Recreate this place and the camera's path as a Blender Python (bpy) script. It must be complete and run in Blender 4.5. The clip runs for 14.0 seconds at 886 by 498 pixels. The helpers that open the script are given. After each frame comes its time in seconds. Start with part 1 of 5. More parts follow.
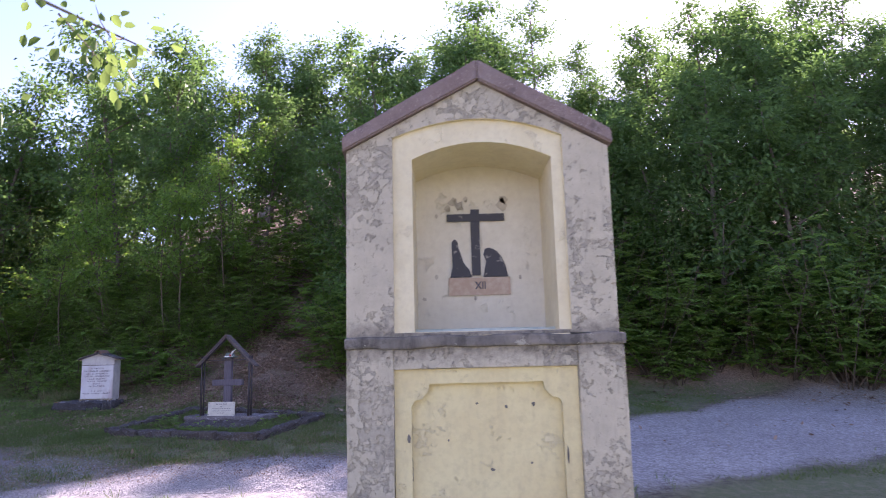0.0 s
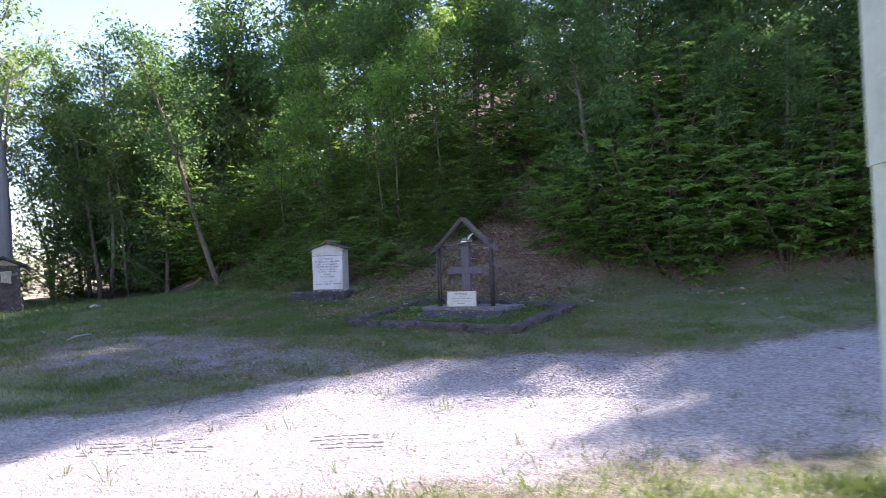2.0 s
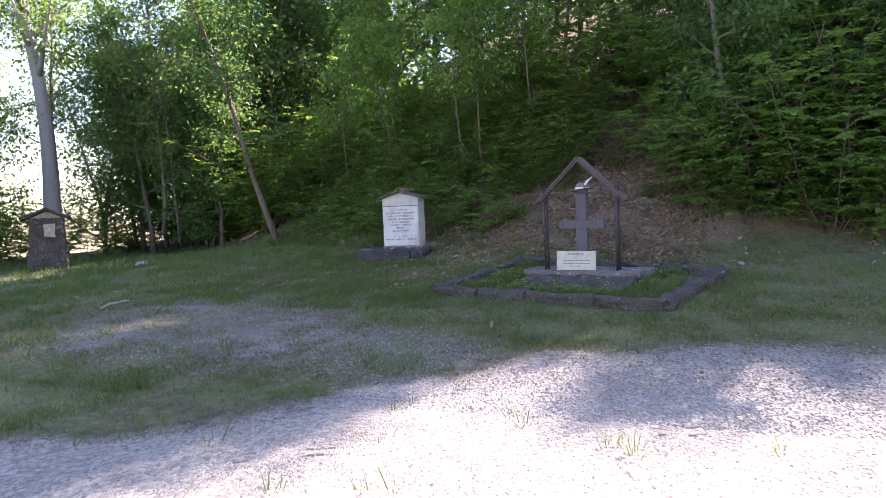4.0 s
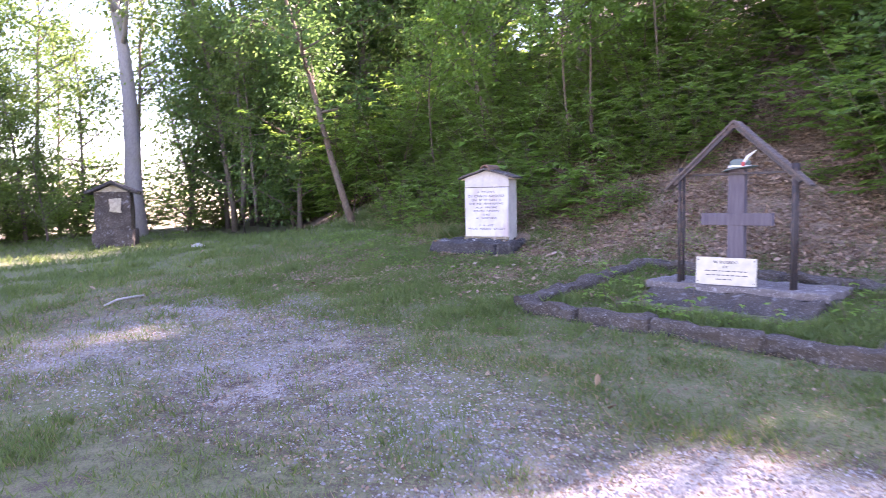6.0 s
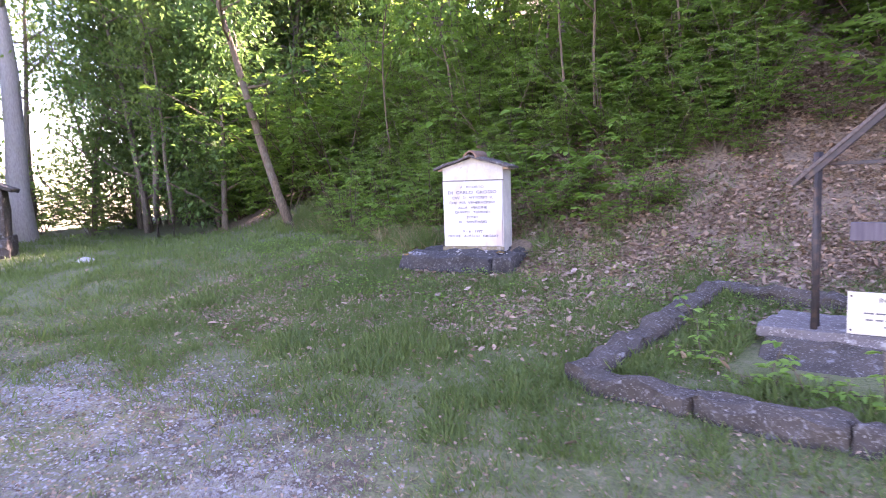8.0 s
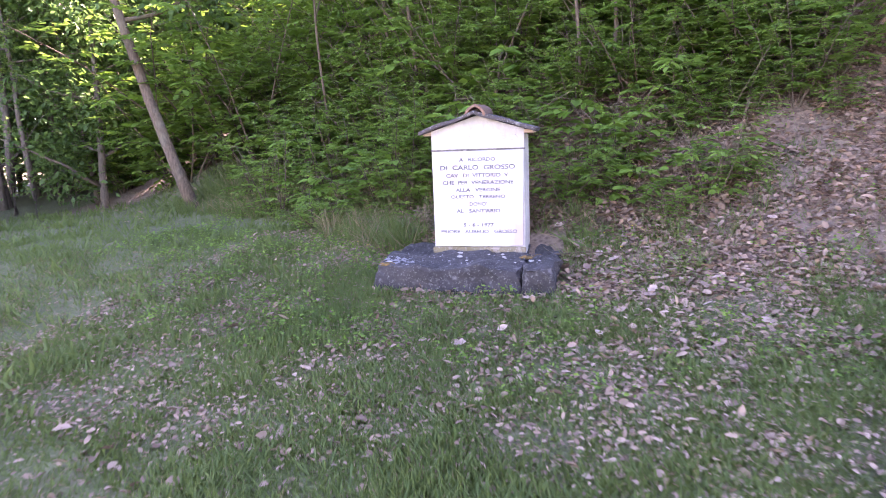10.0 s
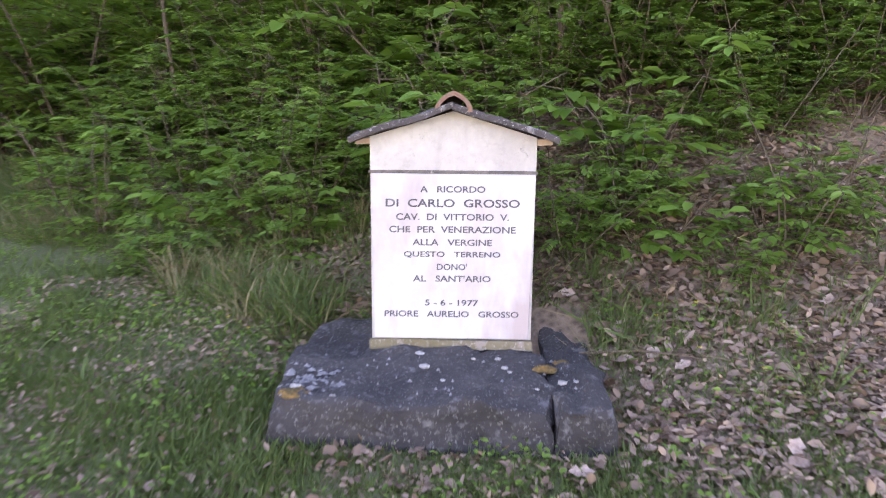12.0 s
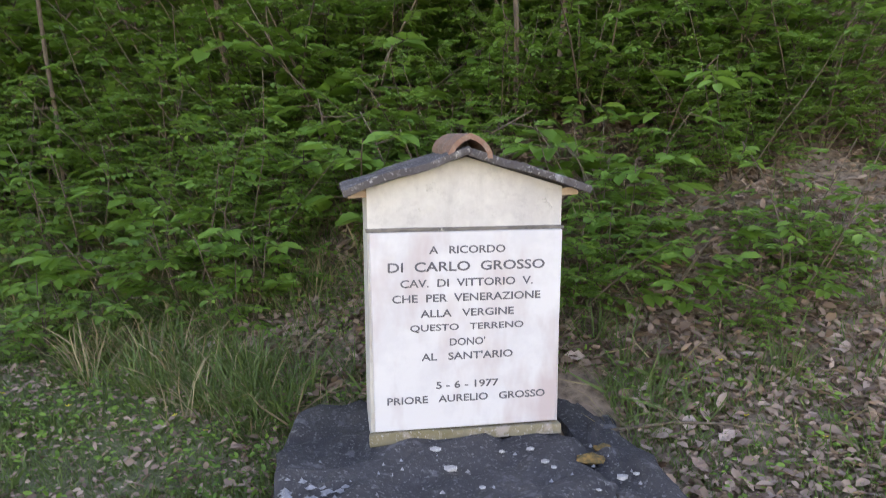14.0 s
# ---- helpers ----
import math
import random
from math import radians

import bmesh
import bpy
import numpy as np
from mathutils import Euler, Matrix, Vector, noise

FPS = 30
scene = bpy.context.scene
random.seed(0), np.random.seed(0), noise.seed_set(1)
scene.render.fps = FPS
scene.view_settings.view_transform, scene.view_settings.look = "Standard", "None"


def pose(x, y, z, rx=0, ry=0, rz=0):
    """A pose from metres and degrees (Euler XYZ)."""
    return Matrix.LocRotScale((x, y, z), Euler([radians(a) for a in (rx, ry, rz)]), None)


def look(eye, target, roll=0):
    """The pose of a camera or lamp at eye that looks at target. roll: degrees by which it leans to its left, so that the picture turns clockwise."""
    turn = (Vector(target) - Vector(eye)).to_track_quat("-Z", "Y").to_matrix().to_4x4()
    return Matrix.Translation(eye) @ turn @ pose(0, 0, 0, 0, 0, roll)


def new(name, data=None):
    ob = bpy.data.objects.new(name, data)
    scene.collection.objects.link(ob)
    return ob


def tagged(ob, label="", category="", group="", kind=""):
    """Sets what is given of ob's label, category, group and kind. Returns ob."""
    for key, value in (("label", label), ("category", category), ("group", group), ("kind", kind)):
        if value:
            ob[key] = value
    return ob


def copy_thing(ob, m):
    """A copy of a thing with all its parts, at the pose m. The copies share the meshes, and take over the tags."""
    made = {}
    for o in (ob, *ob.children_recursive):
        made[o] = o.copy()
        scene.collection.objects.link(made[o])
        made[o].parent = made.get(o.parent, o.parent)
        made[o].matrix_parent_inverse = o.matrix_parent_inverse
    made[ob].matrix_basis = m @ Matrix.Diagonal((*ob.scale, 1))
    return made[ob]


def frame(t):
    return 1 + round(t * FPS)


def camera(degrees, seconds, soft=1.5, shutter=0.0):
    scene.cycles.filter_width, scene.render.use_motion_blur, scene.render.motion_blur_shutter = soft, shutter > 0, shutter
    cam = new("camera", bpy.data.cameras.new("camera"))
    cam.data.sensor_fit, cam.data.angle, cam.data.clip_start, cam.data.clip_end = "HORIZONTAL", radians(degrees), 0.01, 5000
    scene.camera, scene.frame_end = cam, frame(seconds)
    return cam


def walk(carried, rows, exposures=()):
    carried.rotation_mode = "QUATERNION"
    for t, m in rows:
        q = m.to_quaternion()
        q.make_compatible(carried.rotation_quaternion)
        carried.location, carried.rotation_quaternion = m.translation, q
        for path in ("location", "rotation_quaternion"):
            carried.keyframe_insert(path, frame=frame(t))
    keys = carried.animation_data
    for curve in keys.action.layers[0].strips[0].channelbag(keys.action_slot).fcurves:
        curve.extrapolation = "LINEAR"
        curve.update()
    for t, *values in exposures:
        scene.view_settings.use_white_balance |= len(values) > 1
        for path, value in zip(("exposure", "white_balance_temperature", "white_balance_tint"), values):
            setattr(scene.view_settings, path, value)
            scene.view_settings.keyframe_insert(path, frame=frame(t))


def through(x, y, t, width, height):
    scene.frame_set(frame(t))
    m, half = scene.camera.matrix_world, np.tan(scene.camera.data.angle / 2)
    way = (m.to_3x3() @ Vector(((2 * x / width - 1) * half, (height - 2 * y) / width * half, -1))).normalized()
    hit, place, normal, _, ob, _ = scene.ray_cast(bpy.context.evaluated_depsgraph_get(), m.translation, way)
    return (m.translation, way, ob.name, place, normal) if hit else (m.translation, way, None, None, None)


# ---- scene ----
cam = camera(66.4, 14.0, soft=0.85, shutter=0.4)
METRES, EYE, TILT, LEAN, TURN = 15.6, 1.5, 0.0, 0.0, 0.0
ROWS = [
    (0.0, 0.0, 0.0, 0.0, 0.23, 9.38, 1.38),
    (0.5, -0.0111, 0.0248, -0.0026, 1.47, 9.04, -1.13),
    (1.0, -0.0352, 0.0526, -0.0033, 5.01, 4.57, 0.68),
    (1.5, -0.0621, 0.0825, -0.0074, 13.39, 0.19, -0.91),
    (2.0, -0.0898, 0.1146, -0.0098, 15.49, 1.13, 2.24),
    (2.5, -0.1142, 0.1453, -0.0086, 19.92, -3.92, 3.53),
    (3.0, -0.1369, 0.175, -0.0092, 21.47, -2.73, 2.93),
    (3.5, -0.1577, 0.2071, -0.0061, 19.83, -3.02, 2.25),
    (6.0, -0.217, 0.3909, -0.0044, 29.06, -4.25, 0.97),
    (6.5, -0.2344, 0.4262, -0.0068, 34.16, -5.65, -1.64),
    (7.0, -0.2563, 0.4623, -0.0038, 32.11, -3.75, -0.69),
    (7.5, -0.2865, 0.4951, -0.0005, 26.25, -3.11, 1.83),
    (8.0, -0.3178, 0.5227, 0.0037, 23.7, -5.47, 1.78),
    (10.5, -0.4374, 0.6861, 0.0127, 14.96, -10.07, 2.22),
    (11.0, -0.4534, 0.7189, 0.0138, 14.58, -10.94, 1.83),
    (11.5, -0.4667, 0.7524, 0.0159, 9.86, -10.61, 0.78),
    (12.0, -0.4799, 0.7872, 0.0196, 4.3, -10.93, -0.46),
    (12.5, -0.4937, 0.8147, 0.0206, -1.16, -10.65, 0.91),
    (13.0, -0.5013, 0.8262, 0.0214, -3.17, -10.4, -0.44),
    (13.5, -0.5098, 0.8248, 0.0222, -6.67, -11.23, -0.2),
    (14.0, -0.512, 0.8186, 0.0228, -6.16, -8.25, 0.25),
]
walk(cam, [(t, pose(0, 0, EYE, TILT, LEAN, TURN) @ pose(METRES * x, METRES * y, METRES * z, 90 + pitch, roll, yaw)) for t, x, y, z, yaw, pitch, roll in ROWS],
     exposures=[(0.0, 2.45, 6200, 47), (1.0, 2.3, 6450, 38), (2.0, 2.6, 6100, 32), (3.5, 2.7, 6700, 28), (6.0, 3.9, 6700, 48), (6.5, 3.6, 6800, 47), (7.0, 3.75, 6900, 48), (7.5, 4.1, 6900, 51), (8.0, 4.2, 6900, 49), (10.5, 4.4, 6900, 52), (12.0, 4.05, 7800, 40), (14.0, 3.75, 8200, 28)])

# ---- light ----
SUN_EL, SUN_AZ = 35.0, 27.0   # height of the sun, and degrees clockwise from +y
world = bpy.data.worlds.new("sky")
scene.world = world
world.use_nodes = True
wn = world.node_tree
sky = wn.nodes.new("ShaderNodeTexSky")
sky.sky_type, sky.sun_disc = "NISHITA", False
sky.dust_density = 0.5
sky.sun_elevation, sky.sun_rotation = radians(SUN_EL), radians(SUN_AZ)
wn.links.new(sky.outputs["Color"], wn.nodes["Background"].inputs["Color"])
wn.nodes["Background"].inputs["Strength"].default_value = 0.07
sun_dir = Vector((math.sin(radians(SUN_AZ)) * math.cos(radians(SUN_EL)), math.cos(radians(SUN_AZ)) * math.cos(radians(SUN_EL)), math.sin(radians(SUN_EL))))
sun_data = bpy.data.lights.new("sun", "SUN")
sun_data.energy, sun_data.angle, sun_data.color = 3.8, radians(0.53), (1.0, 0.93, 0.82)
sun = new("sun", sun_data)
sun.matrix_world = look(sun_dir * 60, (0, 0, 0))


# ---- materials ----
class Nodes:
    """Short-hand to write node materials."""

    def __init__(self, name):
        self.mat = bpy.data.materials.new(name)
        self.mat.use_nodes = True
        self.tree = self.mat.node_tree
        self.bsdf = self.tree.nodes["Principled BSDF"]
        self.out = self.tree.nodes["Material Output"]
        self.co = self.add("ShaderNodeTexCoord").outputs["Object"]

    def add(self, kind, **values):
        n = self.tree.nodes.new(kind)
        for key, value in values.items():
            n.inputs[key.replace("_", " ")].default_value = value
        return n

    def link(self, a, b):
        self.tree.links.new(a, b)

    def noise(self, scale, detail=4.0, rough=0.55, co=None, stretch=None):
        n = self.add("ShaderNodeTexNoise", Scale=scale, Detail=detail, Roughness=rough)
        src = co or self.co
        if stretch:
            m = self.add("ShaderNodeMapping")
            m.inputs["Scale"].default_value = stretch
            self.link(src, m.inputs["Vector"])
            src = m.outputs["Vector"]
        self.link(src, n.inputs["Vector"])
        return n.outputs["Fac"]

    def voronoi(self, scale, out="Distance"):
        n = self.add("ShaderNodeTexVoronoi", Scale=scale)
        self.link(self.co, n.inputs["Vector"])
        return n.outputs[out]

    def ramp(self, fac, lo, hi, a=0.0, b=1.0):
        n = self.tree.nodes.new("ShaderNodeMapRange")
        n.clamp = True
        for i, v in ((1, lo), (2, hi), (3, a), (4, b)):
            n.inputs[i].default_value = v
        self.link(fac, n.inputs[0])
        return n.outputs[0]

    def math(self, op, a, b):
        n = self.tree.nodes.new("ShaderNodeMath")
        n.operation = op
        for i, v in enumerate((a, b)):
            if isinstance(v, (int, float)):
                n.inputs[i].default_value = v
            else:
                self.link(v, n.inputs[i])
        return n.outputs[0]

    def mix(self, fac, a, b):
        n = self.tree.nodes.new("ShaderNodeMix")
        n.data_type = "RGBA"
        for i, v in ((0, fac), (6, a), (7, b)):
            if isinstance(v, tuple):
                n.inputs[i].default_value = (*v, 1.0) if len(v) == 3 else v
            elif isinstance(v, (int, float)):
                n.inputs[i].default_value = v
            else:
                self.link(v, n.inputs[i])
        return n.outputs[2]

    def attribute(self, name):
        n = self.tree.nodes.new("ShaderNodeAttribute")
        n.attribute_name = name
        return n.outputs["Fac"]

    def finish(self, color, rough=0.85, height=None, depth=0.004, strength=0.6):
        if isinstance(color, tuple):
            self.bsdf.inputs["Base Color"].default_value = (*color, 1.0)
        else:
            self.link(color, self.bsdf.inputs["Base Color"])
        if isinstance(rough, (int, float)):
            self.bsdf.inputs["Roughness"].default_value = rough
        else:
            self.link(rough, self.bsdf.inputs["Roughness"])
        if height is not None:
            b = self.add("ShaderNodeBump", Strength=strength, Distance=depth)
            self.link(height, b.inputs["Height"])
            self.link(b.outputs["Normal"], self.bsdf.inputs["Normal"])
        return self.mat


def plaster(name, base, dirt, dark, amount, light, grime=None):
    """Old lime plaster: mottled paint, dirt streaks, dark lichen and bare patches."""
    n = Nodes(name)
    big = n.noise(3.0, 6, 0.65)
    fine = n.noise(28.0, 5, 0.6)
    streak = n.noise(4.0, 5, 0.6, stretch=(3.0, 3.0, 0.6))
    patch = n.noise(8.0, 7, 0.72)
    c = n.mix(n.ramp(big, 0.42, 0.60), base, dirt)
    c = n.mix(n.ramp(streak, 0.52, 0.75, 0.0, amount), c, dark)
    c = n.mix(n.ramp(n.noise(13.0, 6, 0.7), 0.54, 0.63, 0.0, 0.62 * amount), c, dark)
    c = n.mix(n.ramp(patch, 0.60, 0.63, 0.0, 0.8 * min(1.0, amount * 1.5)), c, light)
    c = n.mix(n.ramp(fine, 0.45, 0.8, 0.0, 0.25), c, dark)
    if grime is not None:
        # black lichen that has grown along the ledge, in a ragged band
        sep = n.add("ShaderNodeSeparateXYZ")
        n.link(n.co, sep.inputs[0])
        off = n.math("ABSOLUTE", n.math("SUBTRACT", sep.outputs[2], grime), 0.0)
        band = n.ramp(n.math("ADD", off, n.math("MULTIPLY", n.noise(16.0, 7, 0.75), 0.22)), 0.10, 0.24, 0.85, 0.0)
        c = n.mix(band, c, (0.075, 0.065, 0.06))
    h = n.math("ADD", n.math("MULTIPLY", fine, 0.4), n.ramp(patch, 0.60, 0.66))
    return n.finish(c, 0.9, h, 0.006, 0.7)


def peeling_plaster(name, paint, under, dark, grime):
    """Stained plaster whose paint comes off in sharp-edged flakes, more in some places than in others."""
    n = Nodes(name)
    where, flake, fine, grain = n.noise(2.2, 3, 0.5), n.noise(17.0, 9, 0.74), n.noise(45.0, 5, 0.65), n.noise(4.5, 6, 0.7)
    c = n.mix(n.ramp(grain, 0.40, 0.64), under, tuple(0.62 * v for v in under))
    c = n.mix(n.ramp(fine, 0.48, 0.70, 0.0, 0.55), c, dark)
    keep = n.math("ADD", flake, n.math("MULTIPLY", n.math("SUBTRACT", where, 0.5), 0.75))
    edge = n.ramp(keep, 0.44, 0.475)
    coat = n.mix(n.ramp(grain, 0.42, 0.70, 0.0, 0.55), paint, tuple(0.66 * v for v in paint))
    coat = n.mix(n.ramp(n.noise(22.0, 6, 0.7), 0.56, 0.66, 0.0, 0.5), coat, dark)
    c = n.mix(n.ramp(edge, 0.0, 1.0, 0.25, 0.85), c, coat)
    c = n.mix(n.ramp(n.noise(5.0, 6, 0.65, stretch=(3.5, 3.5, 0.5)), 0.56, 0.74, 0.0, 0.5), c, dark)
    sep = n.add("ShaderNodeSeparateXYZ")
    n.link(n.co, sep.inputs[0])
    off = n.math("ABSOLUTE", n.math("SUBTRACT", sep.outputs[2], grime), 0.0)
    ragged = n.math("ADD", off, n.math("MULTIPLY", n.noise(16.0, 7, 0.75), 0.26))
    c = n.mix(n.ramp(ragged, 0.13, 0.25, 0.85, 0.0), c, (0.085, 0.072, 0.066))
    h = n.math("ADD", n.math("MULTIPLY", fine, 0.35), edge)
    return n.finish(c, 0.92, h, 0.005, 0.8)


M_GREY = peeling_plaster("stained_plaster", (0.54, 0.475, 0.36), (0.42, 0.37, 0.29), (0.13, 0.11, 0.092), 1.60)
M_CREAM = plaster("cream_plaster", (0.70, 0.60, 0.335), (0.66, 0.55, 0.30), (0.34, 0.27, 0.17), 0.25, (0.68, 0.60, 0.42))
M_REVEAL = plaster("light_cream_plaster", (0.72, 0.64, 0.44), (0.68, 0.59, 0.39), (0.42, 0.34, 0.22), 0.2, (0.74, 0.67, 0.50))
M_NICHE = plaster("pale_plaster", (0.72, 0.66, 0.52), (0.66, 0.60, 0.46), (0.45, 0.38, 0.27), 0.15, (0.74, 0.69, 0.56))
M_SIDE = plaster("greenish_plaster", (0.50, 0.54, 0.46), (0.42, 0.47, 0.40), (0.24, 0.26, 0.22), 0.4, (0.72, 0.73, 0.68))
# lichened ledge plaster; its dark tone also draws painted shade on the stele
M_LEDGE = plaster("lichened_ledge_and_shadow", (0.24, 0.21, 0.18), (0.13, 0.115, 0.10), (0.05, 0.045, 0.04), 0.9, (0.50, 0.46, 0.38))
M_STELE = plaster("white_plaster", (0.58, 0.55, 0.50), (0.48, 0.45, 0.42), (0.26, 0.23, 0.21), 0.35, (0.62, 0.59, 0.54))


def rough_stone(name, a, b, spot, speck):
    n = Nodes(name)
    big, fine = n.noise(4.0, 6, 0.65), n.noise(40.0, 5, 0.65)
    lichen = n.noise(11.0, 4, 0.6)
    c = n.mix(n.ramp(big, 0.35, 0.68), a, b)
    c = n.mix(n.ramp(lichen, 0.60, 0.68, 0.0, 0.8), c, spot)
    c = n.mix(n.ramp(n.noise(75.0, 3, 0.6), 0.60, 0.66, 0.0, 0.8), c, speck)
    c = n.mix(n.ramp(fine, 0.56, 0.68, 0.0, 0.45), c, speck)
    h = n.math("ADD", n.math("MULTIPLY", big, 1.0), n.math("MULTIPLY", fine, 0.5))
    return n.finish(c, 0.95, h, 0.02, 0.8)


M_BASE = rough_stone("dark_concrete", (0.028, 0.026, 0.028), (0.06, 0.055, 0.055), (0.13, 0.125, 0.13), (0.17, 0.165, 0.16))
M_KERB = rough_stone("mossy_stone", (0.040, 0.032, 0.027), (0.085, 0.068, 0.058), (0.22, 0.215, 0.225), (0.24, 0.23, 0.225))
M_SLAB = rough_stone("slab_stone", (0.10, 0.085, 0.085), (0.17, 0.15, 0.15), (0.33, 0.32, 0.33), (0.42, 0.40, 0.39))
M_SLATE = rough_stone("roof_slate", (0.055, 0.047, 0.048), (0.10, 0.085, 0.08), (0.26, 0.25, 0.24), (0.34, 0.32, 0.30))
M_ROOF = rough_stone("roof_concrete", (0.20, 0.14, 0.13), (0.26, 0.20, 0.185), (0.14, 0.105, 0.10), (0.32, 0.26, 0.24))
M_PEBBLE = rough_stone("pale_pebble", (0.28, 0.27, 0.26), (0.42, 0.40, 0.38), (0.34, 0.33, 0.33), (0.60, 0.58, 0.55))

M_MOSS = rough_stone("mossy_mortar", (0.15, 0.125, 0.06), (0.25, 0.21, 0.14), (0.36, 0.30, 0.26), (0.40, 0.36, 0.32))
M_LICHEN = rough_stone("lichen", (0.15, 0.15, 0.16), (0.28, 0.28, 0.29), (0.06, 0.06, 0.065), (0.36, 0.36, 0.36))
n = Nodes("orange_moss")
M_CUSHION = n.finish(n.mix(n.ramp(n.noise(45, 5), 0.4, 0.62), (0.07, 0.055, 0.02), (0.24, 0.13, 0.035)), 0.95, n.noise(60, 4), 0.006)
n = Nodes("terracotta")
t1, t2 = n.noise(9, 5), n.noise(60, 4)
M_TILE = n.finish(n.mix(n.ramp(t2, 0.45, 0.75, 0, 0.6), n.mix(n.ramp(t1, 0.35, 0.65), (0.25, 0.12, 0.075), (0.15, 0.10, 0.075)), (0.30, 0.235, 0.185)), 0.9, t2, 0.003)

n = Nodes("marble")
vein = n.noise(3.2, 8, 0.7)
stain = n.noise(2.4, 4, 0.6, stretch=(2.2, 1.0, 0.9))
M_MARBLE = n.finish(n.mix(n.ramp(stain, 0.47, 0.66, 0, 0.8), n.mix(n.ramp(vein, 0.47, 0.58, 0, 0.55), (0.57, 0.555, 0.55), (0.48, 0.465, 0.475)), (0.42, 0.335, 0.325)), n.ramp(vein, 0.3, 0.7, 0.35, 0.6))

n = Nodes("engraved_letters")
M_LETTER = n.finish(n.mix(n.noise(40, 3), (0.07, 0.07, 0.08), (0.16, 0.15, 0.16)), 0.7)
n = Nodes("cream_board")
M_BOARD = n.finish(n.mix(n.ramp(n.noise(14, 4), 0.4, 0.7), (0.56, 0.52, 0.44), (0.46, 0.43, 0.36)), 0.5)
n = Nodes("worn_black_paint")
wear = n.noise(30, 5)
M_BLACK = n.finish(n.mix(n.ramp(wear, 0.60, 0.70), (0.055, 0.052, 0.058), (0.34, 0.31, 0.26)), 0.7, wear, 0.001)
n = Nodes("faded_pink_paint")
M_PINK = n.finish(n.mix(n.ramp(n.noise(24, 5), 0.45, 0.75), (0.46, 0.33, 0.24), (0.56, 0.45, 0.34)), 0.85)
n = Nodes("dark_iron")
rust = n.noise(18, 5)
M_IRON = n.finish(n.mix(n.ramp(rust, 0.5, 0.7), (0.045, 0.038, 0.04), (0.12, 0.075, 0.055)), 0.65, rust, 0.001)
n = Nodes("grey_painted_wood")
g1 = n.noise(6, 6, 0.6, stretch=(8, 8, 0.7))
M_CROSS = n.finish(n.mix(n.ramp(g1, 0.35, 0.65), (0.085, 0.07, 0.088), (0.13, 0.112, 0.13)), 0.8, g1, 0.002)
n = Nodes("weathered_wood")
g1 = n.noise(7, 6, 0.6, stretch=(8, 1, 8))
M_WOOD = n.finish(n.mix(n.ramp(g1, 0.35, 0.65), (0.07, 0.052, 0.046), (0.14, 0.115, 0.105)), 0.9, g1, 0.002)
n = Nodes("green_felt")
M_FELT = n.finish(n.mix(n.noise(60, 4), (0.12, 0.16, 0.15), (0.18, 0.23, 0.22)), 0.95)
n = Nodes("white_feather")
M_FEATHER = n.finish(n.mix(n.noise(50, 3), (0.70, 0.68, 0.66), (0.84, 0.82, 0.80)), 0.8)
n = Nodes("red_cord")
M_RED = n.finish(n.mix(n.noise(50, 3), (0.45, 0.05, 0.05), (0.55, 0.10, 0.10)), 0.8)


def bark(name, a, b):
    n = Nodes(name)
    ridges = n.noise(9, 6, 0.65, stretch=(5, 5, 1.0))
    blotch = n.noise(1.6, 5, 0.6)
    c = n.mix(n.ramp(ridges, 0.35, 0.65), a, b)
    c = n.mix(n.ramp(blotch, 0.5, 0.75, 0, 0.5), c, (0.20, 0.21, 0.15))
    return n.finish(c, 0.95, ridges, 0.01, 0.8)


M_BARK = bark("rough_bark", (0.085, 0.068, 0.052), (0.20, 0.165, 0.13))
M_BARK_PALE = bark("smooth_grey_bark", (0.22, 0.20, 0.20), (0.32, 0.30, 0.29))
n = Nodes("loose_grit")
gi = n.add("ShaderNodeNewGeometry").outputs["Random Per Island"]
M_GRIT = n.finish(n.mix(gi, (0.15, 0.14, 0.14), (0.36, 0.345, 0.345)), 0.9)
M_TWIG = bark("pale_stem", (0.075, 0.055, 0.038), (0.17, 0.125, 0.085))


def leaf_material(name, dark, light, glow, gloss=0.48, through=0.45):
    """Leaf blades: reflect, let light through, and vary from blade to blade."""
    n = Nodes(name)
    geo = n.add("ShaderNodeNewGeometry").outputs["Random Per Island"]
    var = n.noise(0.5, 3)
    f = n.math("MULTIPLY_ADD", geo, 0.6)
    f.node.inputs[2].default_value = 0.0
    f = n.math("ADD", f, n.ramp(var, 0.3, 0.7, 0.0, 0.4))
    c = n.mix(f, dark, light)
    n.link(c, n.bsdf.inputs["Base Color"])
    n.bsdf.inputs["Roughness"].default_value = gloss
    n.bsdf.inputs["Specular IOR Level"].default_value = 0.28
    tr = n.add("ShaderNodeBsdfTranslucent")
    n.link(n.mix(f, tuple(v * 0.6 for v in glow), glow), tr.inputs["Color"])
    m = n.add("ShaderNodeMixShader")
    m.inputs[0].default_value = through
    n.link(n.bsdf.outputs[0], m.inputs[1])
    n.link(tr.outputs[0], m.inputs[2])
    n.link(m.outputs[0], n.out.inputs["Surface"])
    return n.mat


